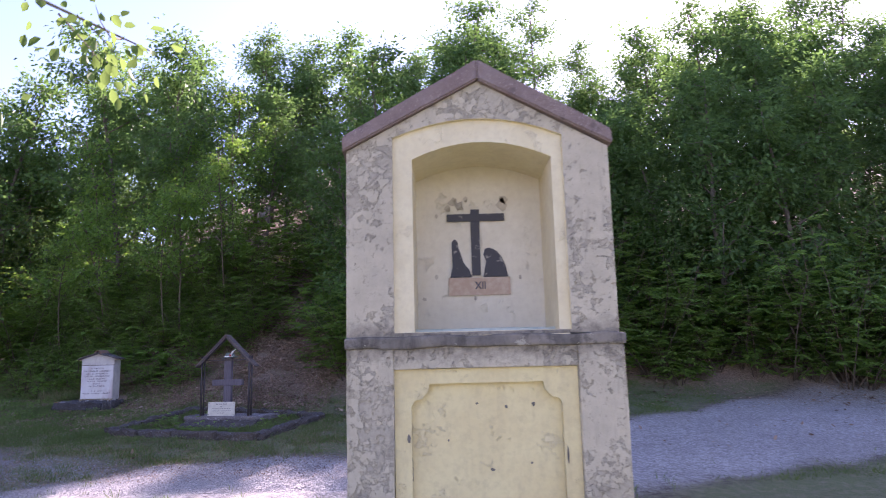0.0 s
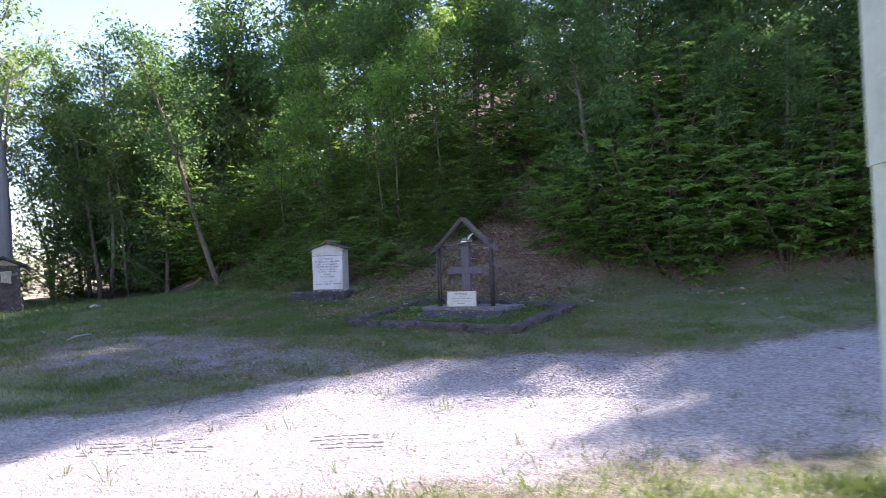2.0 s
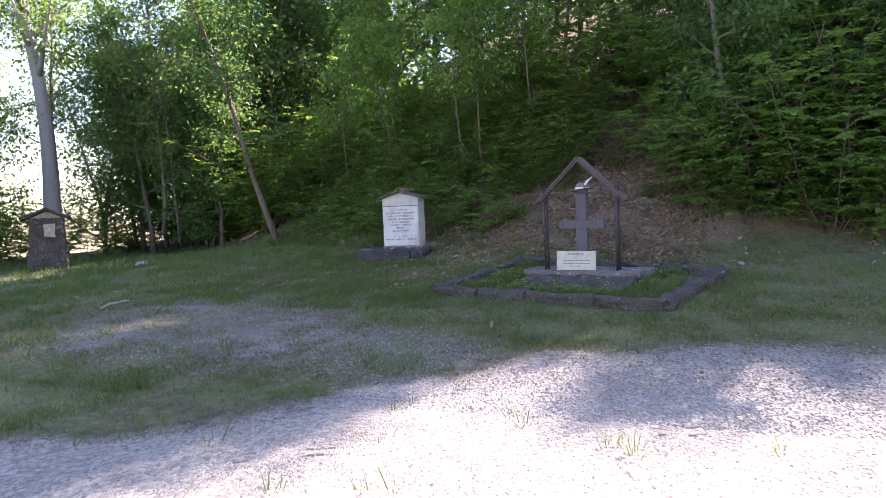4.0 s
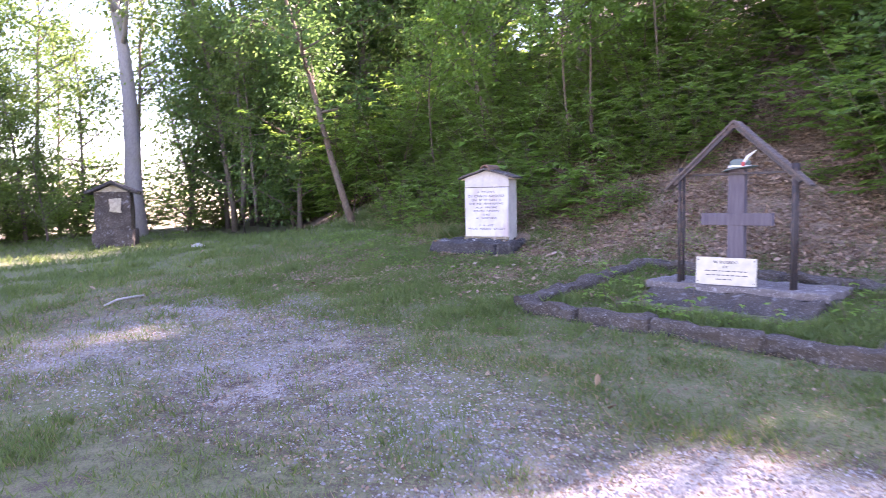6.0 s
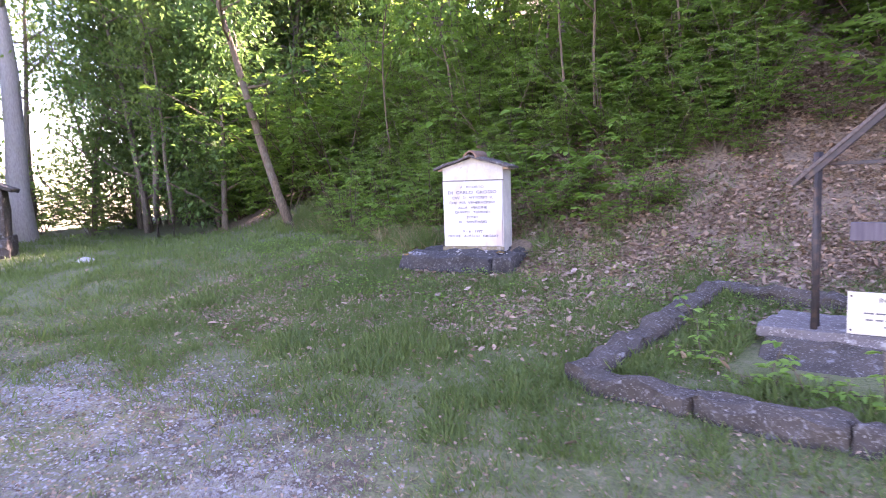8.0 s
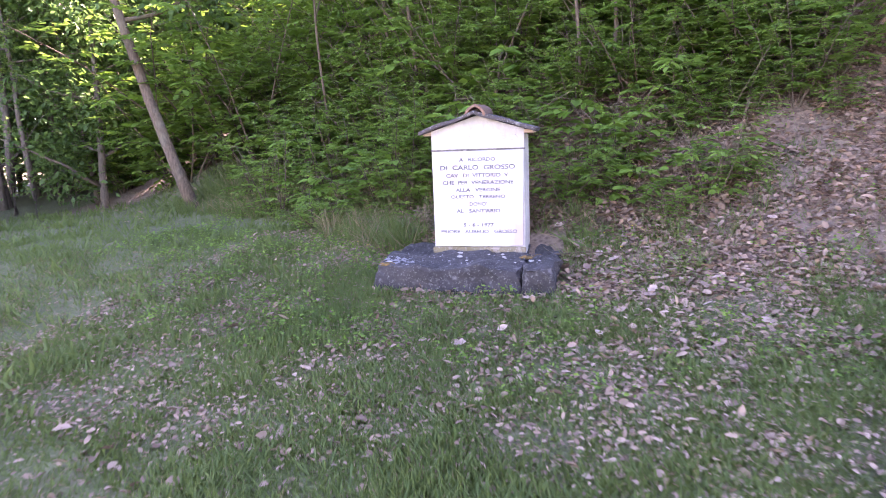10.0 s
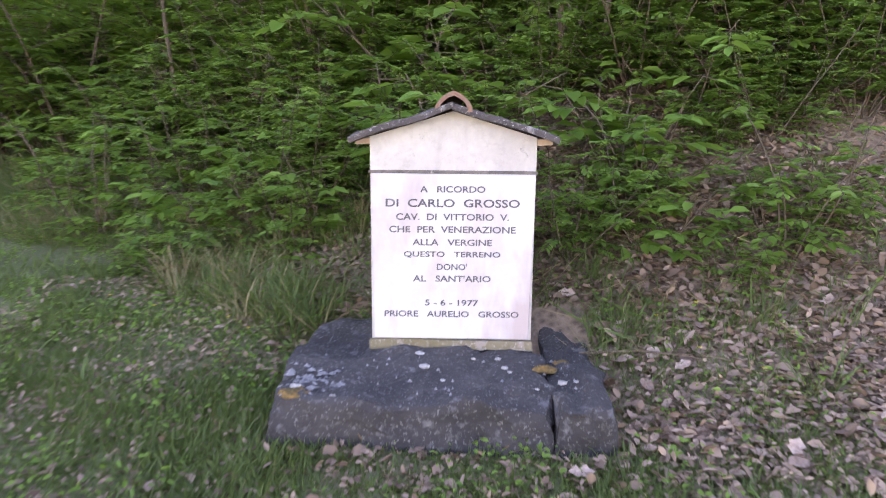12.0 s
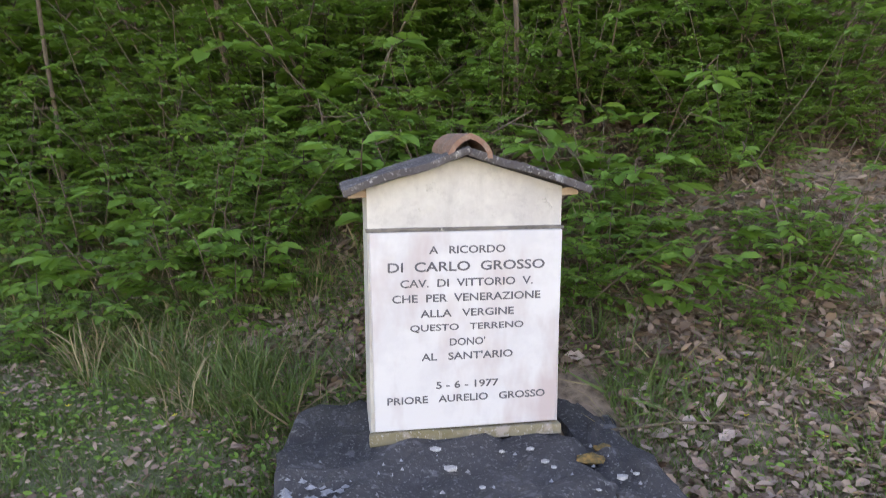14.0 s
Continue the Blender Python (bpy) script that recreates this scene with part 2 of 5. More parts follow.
M_LEAF = leaf_material("tree_leaves", (0.034, 0.085, 0.024), (0.115, 0.21, 0.062), (0.20, 0.36, 0.085))
# yellow-green leaves, lightened in colour to stand in for sunlight through the crowns
M_LEAF_WARM = leaf_material("warm_sunlit_leaves", (0.05, 0.115, 0.025), (0.14, 0.215, 0.06), (0.29, 0.43, 0.10), 0.5, 0.45)
M_LEAF_SHRUB = leaf_material("shrub_leaves", (0.045, 0.12, 0.024), (0.20, 0.35, 0.072), (0.30, 0.50, 0.07))
M_LEAF_LIME = leaf_material("bright_leaves", (0.10, 0.22, 0.035), (0.21, 0.37, 0.08), (0.30, 0.50, 0.07))
M_GRASS = leaf_material("grass_blades", (0.058, 0.115, 0.032), (0.155, 0.215, 0.078), (0.24, 0.30, 0.06), 0.55, 0.35)
M_STRAW = leaf_material("dry_grass", (0.22, 0.17, 0.09), (0.38, 0.31, 0.18), (0.35, 0.26, 0.12), 0.8, 0.25)
M_FALLEN = leaf_material("fallen_leaves", (0.095, 0.055, 0.037), (0.52, 0.375, 0.28), (0.20, 0.12, 0.06), 0.8, 0.15)
M_FLOWER = leaf_material("flower_petals", (0.65, 0.50, 0.02), (0.75, 0.62, 0.05), (0.6, 0.5, 0.05), 0.6, 0.3)

# Ground: gravel, trodden grass, earth and litter by the three masks on its vertices.
n = Nodes("ground_soil")
gr, gs, li = n.attribute("gravel"), n.attribute("grass"), n.attribute("litter")
stones = n.voronoi(38.0)
stone_tint = n.add("ShaderNodeSeparateColor")
n.link(n.voronoi(38.0, "Color"), stone_tint.inputs[0])
fine, mid, wide = n.noise(70, 4, 0.7), n.noise(9, 6, 0.65), n.noise(1.3, 6, 0.6)
grain = n.noise(180, 2)
gravel = n.mix(stone_tint.outputs[0], (0.18, 0.167, 0.16), (0.54, 0.515, 0.49))
gravel = n.mix(n.ramp(fine, 0.35, 0.7, 0, 0.65), gravel, (0.38, 0.35, 0.325))
gravel = n.mix(n.ramp(mid, 0.5, 0.7, 0, 0.45), gravel, (0.22, 0.185, 0.15))
soil = n.mix(n.ramp(mid, 0.35, 0.7), (0.085, 0.062, 0.045), (0.17, 0.125, 0.09))
turf = n.mix(n.ramp(fine, 0.35, 0.65), (0.075, 0.108, 0.033), (0.18, 0.195, 0.08))
turf = n.mix(n.ramp(mid, 0.48, 0.68, 0, 0.7), turf, (0.25, 0.21, 0.14))
duff = n.mix(n.ramp(n.voronoi(24, "Distance"), 0.1, 0.7), (0.11, 0.075, 0.052), (0.30, 0.215, 0.155))
duff = n.mix(n.ramp(fine, 0.4, 0.7, 0, 0.5), duff, (0.30, 0.22, 0.16))


def patchy(mask, soft=0.16):
    s = n.math("ADD", n.math("MULTIPLY", n.math("SUBTRACT", mid, 0.5), 1.3), n.math("MULTIPLY", n.math("SUBTRACT", fine, 0.5), 1.9))
    return n.ramp(n.math("ADD", mask, s), 0.5 - soft, 0.5 + soft)


c = n.mix(patchy(gr), soil, gravel)
c = n.mix(patchy(gs), c, turf)
c = n.mix(patchy(li), c, duff)
c = n.mix(n.ramp(wide, 0.35, 0.75, 0.0, 0.28), c, (0.10, 0.085, 0.065))
hgt = n.math("ADD", n.math("MULTIPLY", stones, -0.5), n.math("ADD", n.math("MULTIPLY", fine, 0.8), n.math("MULTIPLY", mid, 0.8)))
M_GROUND = n.finish(c, 0.95, hgt, 0.03, 0.75)


# ---- mesh helpers ----
def mesh_from(name, verts, faces, material, smooth=False):
    me = bpy.data.meshes.new(name)
    me.from_pydata([tuple(v) for v in verts], [], faces)
    me.materials.append(material)
    if smooth:
        me.polygons.foreach_set("use_smooth", [True] * len(me.polygons))
    me.update()
    return me


def part(name, shape, material, parent, label=""):
    """One mesh object, from a bmesh or a mesh, under a thing or a part."""
    if isinstance(shape, bmesh.types.BMesh):
        bmesh.ops.recalc_face_normals(shape, faces=shape.faces)
        me = bpy.data.meshes.new(name)
        shape.to_mesh(me)
        shape.free()
        me.materials.append(material)
        shape = me
    ob = new(name, shape)
    ob.parent = parent
    return tagged(ob, label)


def thing(name, at, label, category, group="", kind=""):
    ob = new(name)
    ob.empty_display_size = 0.1
    ob.matrix_world = at
    return tagged(ob, label, category, group, kind)


def box(size, at=(0, 0, 0), bevel=0.004, turn=None, rough=0.0, cuts=0, seed=0):
    """A bevelled box, its middle at the given place; rough: unevenness in metres."""
    bm = bmesh.new()
    bmesh.ops.create_cube(bm, size=1.0)
    bmesh.ops.scale(bm, vec=size, verts=bm.verts)
    if bevel:
        bmesh.ops.bevel(bm, geom=bm.edges[:], offset=bevel, segments=2, affect="EDGES", profile=0.6)
    if cuts:
        bmesh.ops.subdivide_edges(bm, edges=bm.edges[:], cuts=cuts, use_grid_fill=True)
    if rough:
        for v in bm.verts:
            v.co += rough * noise.noise_vector(v.co * 6 + Vector((seed, 2 * seed, 0))) + 0.5 * rough * noise.noise_vector(v.co * 17)
    m = Matrix.Translation(at)
    if turn is not None:
        m = m @ turn
    bmesh.ops.transform(bm, matrix=m, verts=bm.verts)
    return bm


def ray_radius(poly, ang):
    """How far the outline poly (star-shaped round the origin) reaches at an angle."""
    d = (math.cos(ang), math.sin(ang))
    best = 0.0
    for (x1, y1), (x2, y2) in zip(poly, poly[1:] + poly[:1]):
        ex, ey = x2 - x1, y2 - y1
        det = d[1] * ex - d[0] * ey
        if abs(det) < 1e-12:
            continue
        r = (y1 * ex - x1 * ey) / det
        s = (d[0] * y1 - d[1] * x1) / det
        if r > 0 and -1e-6 <= s <= 1 + 1e-6:
            best = max(best, r)
    return best


def opening_plate(outer, inner, centre, y_front, y_back, back_inner=None):
    """An upright plate in x and z with a hole; its reveal goes back to y_back, to the outline back_inner. Returns the plate and the reveal."""
    shift = lambda p: [(x - centre[0], z - centre[1]) for x, z in p]
    o, i = shift(outer), shift(inner)
    b = shift(back_inner) if back_inner else i
    angles = sorted({round(math.atan2(z, x), 5) for x, z in o + i})
    at = lambda poly, a: (centre[0] + math.cos(a) * ray_radius(poly, a), centre[1] + math.sin(a) * ray_radius(poly, a))
    plate, reveal = bmesh.new(), bmesh.new()
    k = len(angles)
    vo = [plate.verts.new((at(o, a)[0], y_front, at(o, a)[1])) for a in angles]
    vi = [plate.verts.new((at(i, a)[0], y_front, at(i, a)[1])) for a in angles]
    wf = [reveal.verts.new((at(i, a)[0], y_front, at(i, a)[1])) for a in angles]
    wb = [reveal.verts.new((at(b, a)[0], y_back, at(b, a)[1])) for a in angles]
    for j in range(k):
        plate.faces.new((vo[j], vo[(j + 1) % k], vi[(j + 1) % k], vi[j]))
        reveal.faces.new((wf[j], wf[(j + 1) % k], wb[(j + 1) % k], wb[j]))
    return plate, reveal


def flat_shape(outline, y, thick):
    """An upright board of the given outline in x and z, its face at y."""
    bm = bmesh.new()
    face = bm.faces.new([bm.verts.new((x, y, z)) for x, z in outline])
    got = bmesh.ops.extrude_face_region(bm, geom=[face])
    bmesh.ops.translate(bm, vec=(0, thick, 0), verts=[v for v in got["geom"] if isinstance(v, bmesh.types.BMVert)])
    return bm


def tube(points, radii, sides=7):
    verts, faces = [], []
    for i, (p, r) in enumerate(zip(points, radii)):
        a, b = points[max(0, i - 1)], points[min(len(points) - 1, i + 1)]
        q = (Vector(b) - Vector(a)).to_track_quat("Z", "Y")
        for k in range(sides):
            w = 2 * math.pi * k / sides
            verts.append(Vector(p) + q @ Vector((r * math.cos(w), r * math.sin(w), 0)))
    for i in range(len(points) - 1):
        for k in range(sides):
            a, b = i * sides + k, i * sides + (k + 1) % sides
            faces.append((a, b, b + sides, a + sides))
    faces.append(tuple(range(sides))[::-1])
    faces.append(tuple(range((len(points) - 1) * sides, len(points) * sides)))
    return verts, faces


def join_tubes(tubes):
    verts, faces = [], []
    for v, f in tubes:
        k = len(verts)
        verts += v
        faces += [tuple(i + k for i in face) for face in f]
    return verts, faces


DIAMOND = ([(0, 0, 0), (0.45, 0.5, 0.12), (1, 0, -0.05), (0.45, -0.5, 0.12)], [(0, 1, 2), (0, 2, 3)])
OVAL = ([(0, 0, 0), (0.28, 0.42, 0.10), (0.68, 0.42, 0.06), (1, 0, -0.10), (0.68, -0.42, 0.06), (0.28, -0.42, 0.10)], [(0, 1, 2, 3), (0, 3, 4, 5)])
BLADE = ([(0, 0.5, 0), (0.6, 0.32, 0.10), (1, 0, 0.32), (0.6, -0.32, 0.10), (0, -0.5, 0)], [(0, 1, 3, 4), (1, 2, 3)])


def blades(name, at, along, facing, length, width, shape, material):
    """A mesh of many blades: at, along and facing are arrays of places and directions."""
    prof, faces = shape
    n_b, k = len(at), len(prof)
    along = along / np.linalg.norm(along, axis=1, keepdims=True)
    side = np.cross(facing, along)
    side /= np.linalg.norm(side, axis=1, keepdims=True) + 1e-9
    up = np.cross(along, side)
    co = np.empty((n_b, k, 3))
    for j, (u, v, w) in enumerate(prof):
        co[:, j] = at + along * (u * length)[:, None] + side * (v * width)[:, None] + up * (w * length)[:, None]
    me = bpy.data.meshes.new(name)
    loops = np.concatenate([np.array(f) for f in faces])
    sizes = np.array([len(f) for f in faces])
    me.vertices.add(n_b * k)
    me.vertices.foreach_set("co", co.reshape(-1).astype(np.float32))
    me.loops.add(n_b * len(loops))
    me.loops.foreach_set("vertex_index", (np.arange(n_b)[:, None] * k + loops[None]).reshape(-1).astype(np.int32))
    me.polygons.add(n_b * len(faces))
    starts = np.concatenate([[0], np.cumsum(sizes)[:-1]])
    me.polygons.foreach_set("loop_start", (np.arange(n_b)[:, None] * len(loops) + starts[None]).reshape(-1).astype(np.int32))
    me.materials.append(material)
    me.update(calc_edges=True)
    me.validate()
    return me


def text_mesh(words, height, width, material, depth=0.0015):
    """A line of raised letters, centred on the origin, reading along x with z up, facing -y."""
    cu = bpy.data.curves.new("words", "FONT")
    cu.body, cu.size, cu.align_x, cu.align_y, cu.extrude, cu.resolution_u, cu.offset = words, 1.0, "CENTER", "CENTER", 0.0, 3, 0.014
    tmp = new("words", cu)
    me = bpy.data.meshes.new_from_object(tmp.evaluated_get(bpy.context.evaluated_depsgraph_get()))
    bpy.data.objects.remove(tmp)
    bpy.data.curves.remove(cu)
    xs, ys = [v.co.x for v in me.vertices], [v.co.y for v in me.vertices]
    kx, ky = width / (max(xs) - min(xs)), height / (max(ys) - min(ys))
    cx, cy = (max(xs) + min(xs)) / 2, (max(ys) + min(ys)) / 2
    bm = bmesh.new()
    bm.from_mesh(me)
    for v in bm.verts:
        v.co = ((v.co.x - cx) * kx, 0, (v.co.y - cy) * ky)
    got = bmesh.ops.extrude_face_region(bm, geom=bm.faces[:])
    bmesh.ops.translate(bm, vec=(0, -depth, 0), verts=[v for v in got["geom"] if isinstance(v, bmesh.types.BMVert)])
    bm.to_mesh(me)
    bm.free()
    me.materials.clear()
    me.materials.append(material)
    return me


# ---- ground ----
FOOT = [(-60.0, 38.0), (-22.0, 24.0), (-13.0, 18.6), (-10.0, 17.0), (-8.6, 15.75), (-7.0, 15.15), (-4.5, 14.9), (-1.0, 15.0), (4.0, 15.3), (12.0, 14.5), (40.0, 6.0), (80.0, -20.0)]


def bank(x, y):
    """Metres behind the foot of the wooded bank (negative in front of it)."""
    for (x1, y1), (x2, y2) in zip(FOOT, FOOT[1:]):
        if x <= x2 or x2 == FOOT[-1][0]:
            s = (x - x1) / (x2 - x1)
            slope = (y2 - y1) / (x2 - x1)
            return (y - y1 - s * (y2 - y1)) / math.sqrt(1 + slope * slope)


def ease(v, a, b):
    v = min(1.0, max(0.0, (v - a) / (b - a)))
    return v * v * (3 - 2 * v)


def height(x, y):
    lawn = 0.085 * max(0.0, math.sqrt((y - 7.0) ** 2 + 0.8) / 2 + (y - 7.0) / 2) if y < 16 else 0.085 * (0.022 + 9.0) + 0.02 * (min(y, 60) - 16)
    lawn *= (1 - 0.55 * ease(x, 4, 14)) * (1 - 0.36 * ease(-x, 11, 18))
    fall = -0.16 * max(0.0, -22.0 - x) * ease(-x, 22, 34) - 6 * ease(-x, 40, 120)
    s = bank(x, y)
    rise = 0.0
    if s > -1.2:
        rise = 0.62 * (math.sqrt((s - 0.1) ** 2 + 0.25) / 2 + (s - 0.1) / 2) - 0.012
        rise = 16 * math.tanh(rise / 16) * (1 - 0.85 * ease(-x, 12.5, 20))
    bumps = 0.05 * noise.noise((x * 0.5, y * 0.5, 3.0)) + 0.015 * noise.noise((x * 2.2, y * 2.2, 7.0))
    return lawn + fall + rise + bumps * (1 + min(2.0, max(0.0, s))) - 0.02


def steps(lo, hi, fine, far, grow=1.22):
    mid = list(np.arange(lo, hi, fine))
    out_hi, out_lo, d = [], [], fine
    p = hi
    while p < far:
        out_hi.append(p)
        d *= grow
        p += d
    p, d = lo, fine
    while p > -far:
        d *= grow
        p -= d
        out_lo.append(p)
    return out_lo[::-1] + mid + out_hi


def road(x, y):
    """1 on the gravel track, fading over its verges."""
    centre = 7.3 + (0.30 if x > -4 else 0.72) * (x + 4.0) + (0.012 * (x + 4) ** 2 if x > -4 else 0.0)
    west = 1 - ease(x, -4.0, -1.8)
    centre -= 0.32 * west
    half = 1.55 + 0.10 * max(0.0, x + 4) + 0.68 * west
    wob = 0.55 * noise.noise((x * 0.6, y * 0.6, 21.0)) + 0.3 * noise.noise((x * 1.7, y * 1.7, 2.0))
    return 1 - ease(abs(y - centre) + wob, half - 0.9, half + 0.8)


def masks(x, y):
    s = bank(x, y)
    wob = noise.noise((x * 0.7, y * 0.7, 0.0)) + 0.5 * noise.noise((x * 1.9, y * 1.9, 5.0))
    r = road(x, y)
    reach = min(11.7, max(9.5, 10.5 - 0.6 * (x + 6.0)))
    yard = (1 - ease(y, reach - 0.7, reach + 0.9)) * ease(y, 7.5, 9.5) * (1 - ease(-x, 9.0, 13.0)) * ease(-x, -2, 3)
    speckle = noise.noise((x * 2.6, y * 2.6, 8.0)) + 0.8 * noise.noise((x * 5.5, y * 5.5, 1.0))
    gravel = max(r * (0.9 + 0.15 * wob), (0.50 + 0.12 * wob + 0.17 * speckle) * yard)
    grass = (1 - r) * (0.84 - 0.40 * yard - 0.10 * yard * speckle) + 0.26 * noise.noise((x * 1.1, y * 1.1, 31.0)) * (1 - 0.7 * r) + 0.12 * wob
    litter = ease(s - 0.9 * ease(x, -3.5, -1.5), -0.9, 0.5) * ease(x, -9.2, -7.2) + 0.85 * ease(s, 0.8, 3.0) + 0.42 * ease(s, -2.6, 0) * ease(x, -7.8, -6.4) + 0.35 * wob * ease(s, -1.5, 0.5)
    litter = max(litter, 1 - ease(math.hypot((x + 15.4) / 1.6, (y - 20.6) / 1.3), 0.6, 1.2))
    return min(1, max(0, gravel)), min(1, max(0, grass)) * (1 - ease(s, 0.3, 2.5)), min(1, max(0, litter))


gx, gy = steps(-17.0, 7.0, 0.13, 900.0), steps(1.5, 20.0, 0.13, 900.0)
gv = [(x, y, height(x, y)) for y in gy for x in gx]
gw = len(gx)
gf = [(j * gw + i, j * gw + i + 1, (j + 1) * gw + i + 1, (j + 1) * gw + i) for j in range(len(gy) - 1) for i in range(gw - 1)]
ground_mesh = mesh_from("ground", gv, gf, M_GROUND, True)
for j, key in enumerate(("gravel", "grass", "litter")):
    ground_mesh.attributes.new(key, "FLOAT", "POINT")
gm = np.array([masks(x, y) for y in gy for x in gx], dtype=np.float32)
for j, key in enumerate(("gravel", "grass", "litter")):
    ground_mesh.attributes[key].data.foreach_set("value", np.ascontiguousarray(gm[:, j]))
ground = tagged(new("ground", ground_mesh), "uneven ground with pale gravel track, patchy turf and leaf litter", "ground", kind="structure")


# ---- wayside shrine ----
def arch(x0, x1, z0, spring, crown, k=9):
    pts = [(x0, z0), (x1, z0), (x1, spring)]
    for j in range(1, k):
        u = j / k
        pts.append((x1 + (x0 - x1) * u, spring + (crown - spring) * (1 - (2 * u - 1) ** 2)))
    return pts + [(x0, spring)]


def build_shrine():
    # Local frame: the front face at y = 0, x from the middle.
    w, deep = 0.712, 1.0
    top, apex, ledge = 2.62, 3.00, 1.60
    shrine = thing("wayside_shrine", pose(0.205, 3.5, 0.0), "yellow and grey plastered wayside shrine pillar with arched niche", "shrine")
    # lower block; its left flank widens towards the back
    def skew(mesh):
        for v in mesh.verts:
            if v.co.x < 0:
                v.co.x -= 0.07 * max(0.0, v.co.y)

    for sx in (-1, 1):
        pw = 0.24
        part("corner_pier", box((pw, 0.16, 1.95), (sx * (w - pw / 2), 0.08, 0.60), 0.012, rough=0.006, cuts=5, seed=sx), M_GREY, shrine, "grey stained plaster pier")
    rect = [(-w + 0.24, -0.3), (w - 0.24, -0.3), (w - 0.24, 1.575), (-w + 0.24, 1.575)]
    frame_out = [(-0.47, -0.3), (0.47, -0.3), (0.47, 1.46), (-0.47, 1.46)]
    notch = [(-0.385, -0.2), (0.385, -0.2), (0.385, 1.27), (0.37, 1.30), (0.33, 1.31), (0.30, 1.345), (0.29, 1.385), (-0.29, 1.385), (-0.30, 1.345), (-0.33, 1.31), (-0.37, 1.30), (-0.385, 1.27)]
    plate, reveal = opening_plate(frame_out, notch, (0, 0.6), 0.03, 0.065)
    part("panel_frame", plate, M_CREAM, shrine, "cream plaster panel frame")
    part("panel_reveal", reveal, M_CREAM, shrine)
    part("panel", box((0.86, 0.03, 1.75), (0, 0.082, 0.58), 0.0), M_CREAM, shrine, "cream plaster panel")
    part("panel_lintel", box((0.944, 0.14, 0.12), (0, 0.075, 1.52), 0.006, rough=0.003, cuts=3), M_GREY, shrine)
    bm = box((2 * w - 0.012, deep - 0.16, 2.08), (0, 0.16 + (deep - 0.16) / 2, 0.63), 0.015, rough=0.004, cuts=5)
    skew(bm)
    part("core", bm, M_SIDE, shrine, "pale greenish plaster side")
    # ledge
    part("ledge", box((2 * w + 0.022, 0.10, 0.062), (0, 0.034, ledge - 0.003), 0.014, rough=0.010, cuts=13), M_LEDGE, shrine, "black lichened plaster ledge")
    # upper block with a splayed niche
    gable = [(-w, ledge + 0.027), (w - 0.022, ledge + 0.027), (w - 0.022, top), (0, apex), (-w, top)]
    mouth = arch(-0.465, 0.447, 1.645, 2.69, 2.79)
    rear = arch(-0.362, 0.388, 1.645, 2.575, 2.665)
    plate, reveal = opening_plate(gable, mouth, (0, 2.1), 0.0, 0.024)
    part("gable_wall", plate, M_GREY, shrine, "grey stained plaster gable front")
    part("niche_rebate", reveal, M_REVEAL, shrine)
    plate, reveal = opening_plate(mouth, rear, (0, 2.1), 0.024, 0.50)
    part("niche_surround", plate, M_REVEAL, shrine, "cream plaster band round the niche")
    part("niche_reveal", reveal, M_REVEAL, shrine, "cream plaster niche sides")
    part("niche_sill", box((0.90, 0.50, 0.06), (-0.01, 0.252, 1.618), 0.006, rough=0.002, cuts=3), M_REVEAL, shrine, "pale plaster niche sill")
    bm = flat_shape(rear, 0.50, 0.04)
    back = part("niche_back", bm, M_NICHE, shrine, "pale plaster niche back")
    bm = bmesh.new()
    ring_f = [bm.verts.new((x, 0.0, z)) for x, z in gable]
    ring_b = [bm.verts.new((x, deep, z)) for x, z in gable]
    for j in range(5):
        bm.faces.new((ring_f[j], ring_f[(j + 1) % 5], ring_b[(j + 1) % 5], ring_b[j]))
    bm.faces.new(ring_b[::-1])
    skew(bm)
    part("side_wall", bm, M_SIDE, shrine, "pale greenish plaster sides")
    # roof: two thick slabs, mitred at the ridge
    slope = (apex - top) / w
    for sx in (-1, 1):
        e = w + 0.018 - (0.02 if sx > 0 else 0.0)
        z = apex - slope * e
        bm = flat_shape([(0, apex + 0.002), (sx * e, z + 0.002), (sx * e, z + 0.085), (0, apex + 0.118)], -0.035, deep + 0.08)
        bmesh.ops.bevel(bm, geom=bm.edges[:], offset=0.008, segments=2, affect="EDGES")
        bmesh.ops.subdivide_edges(bm, edges=bm.edges[:], cuts=4, use_grid_fill=True)
        for v in bm.verts:
            v.co += 0.004 * noise.noise_vector(v.co * 9)
        skew(bm)
        part("roof_slab", bm, M_ROOF, shrine, "weathered reddish concrete roof slab")
    # painted cross with its two plain shapes and number
    y = 0.488
    bx = 0.0
    part("painted_cross_upright", box((0.052, 0.004, 0.40), (bx - 0.01, y, 2.195), 0.0), M_BLACK, back, "black worn painted cross")
    part("painted_cross_arm", box((0.345, 0.005, 0.045), (bx - 0.006, y - 0.001, 2.345), 0.0), M_BLACK, back)
    left = [(-0.165, 1.985), (-0.035, 1.985), (-0.052, 2.03), (-0.085, 2.075), (-0.098, 2.12), (-0.112, 2.16), (-0.118, 2.20), (-0.135, 2.215), (-0.152, 2.20), (-0.152, 2.10), (-0.150, 2.05)]
    right = [(0.03, 1.985), (0.178, 1.985), (0.165, 2.05), (0.145, 2.10), (0.115, 2.14), (0.075, 2.16), (0.045, 2.155), (0.035, 2.12), (0.05, 2.08), (0.04, 2.03)]
    part("painted_shape", flat_shape(left, y, 0.004), M_BLACK, back, "black worn painted shape")
    part("painted_shape", flat_shape(right, y, 0.004), M_BLACK, back, "black worn painted shape")
    part("painted_band", box((0.365, 0.004, 0.105), (0.006, y, 1.930), 0.0), M_PINK, back, "faded pink painted band")
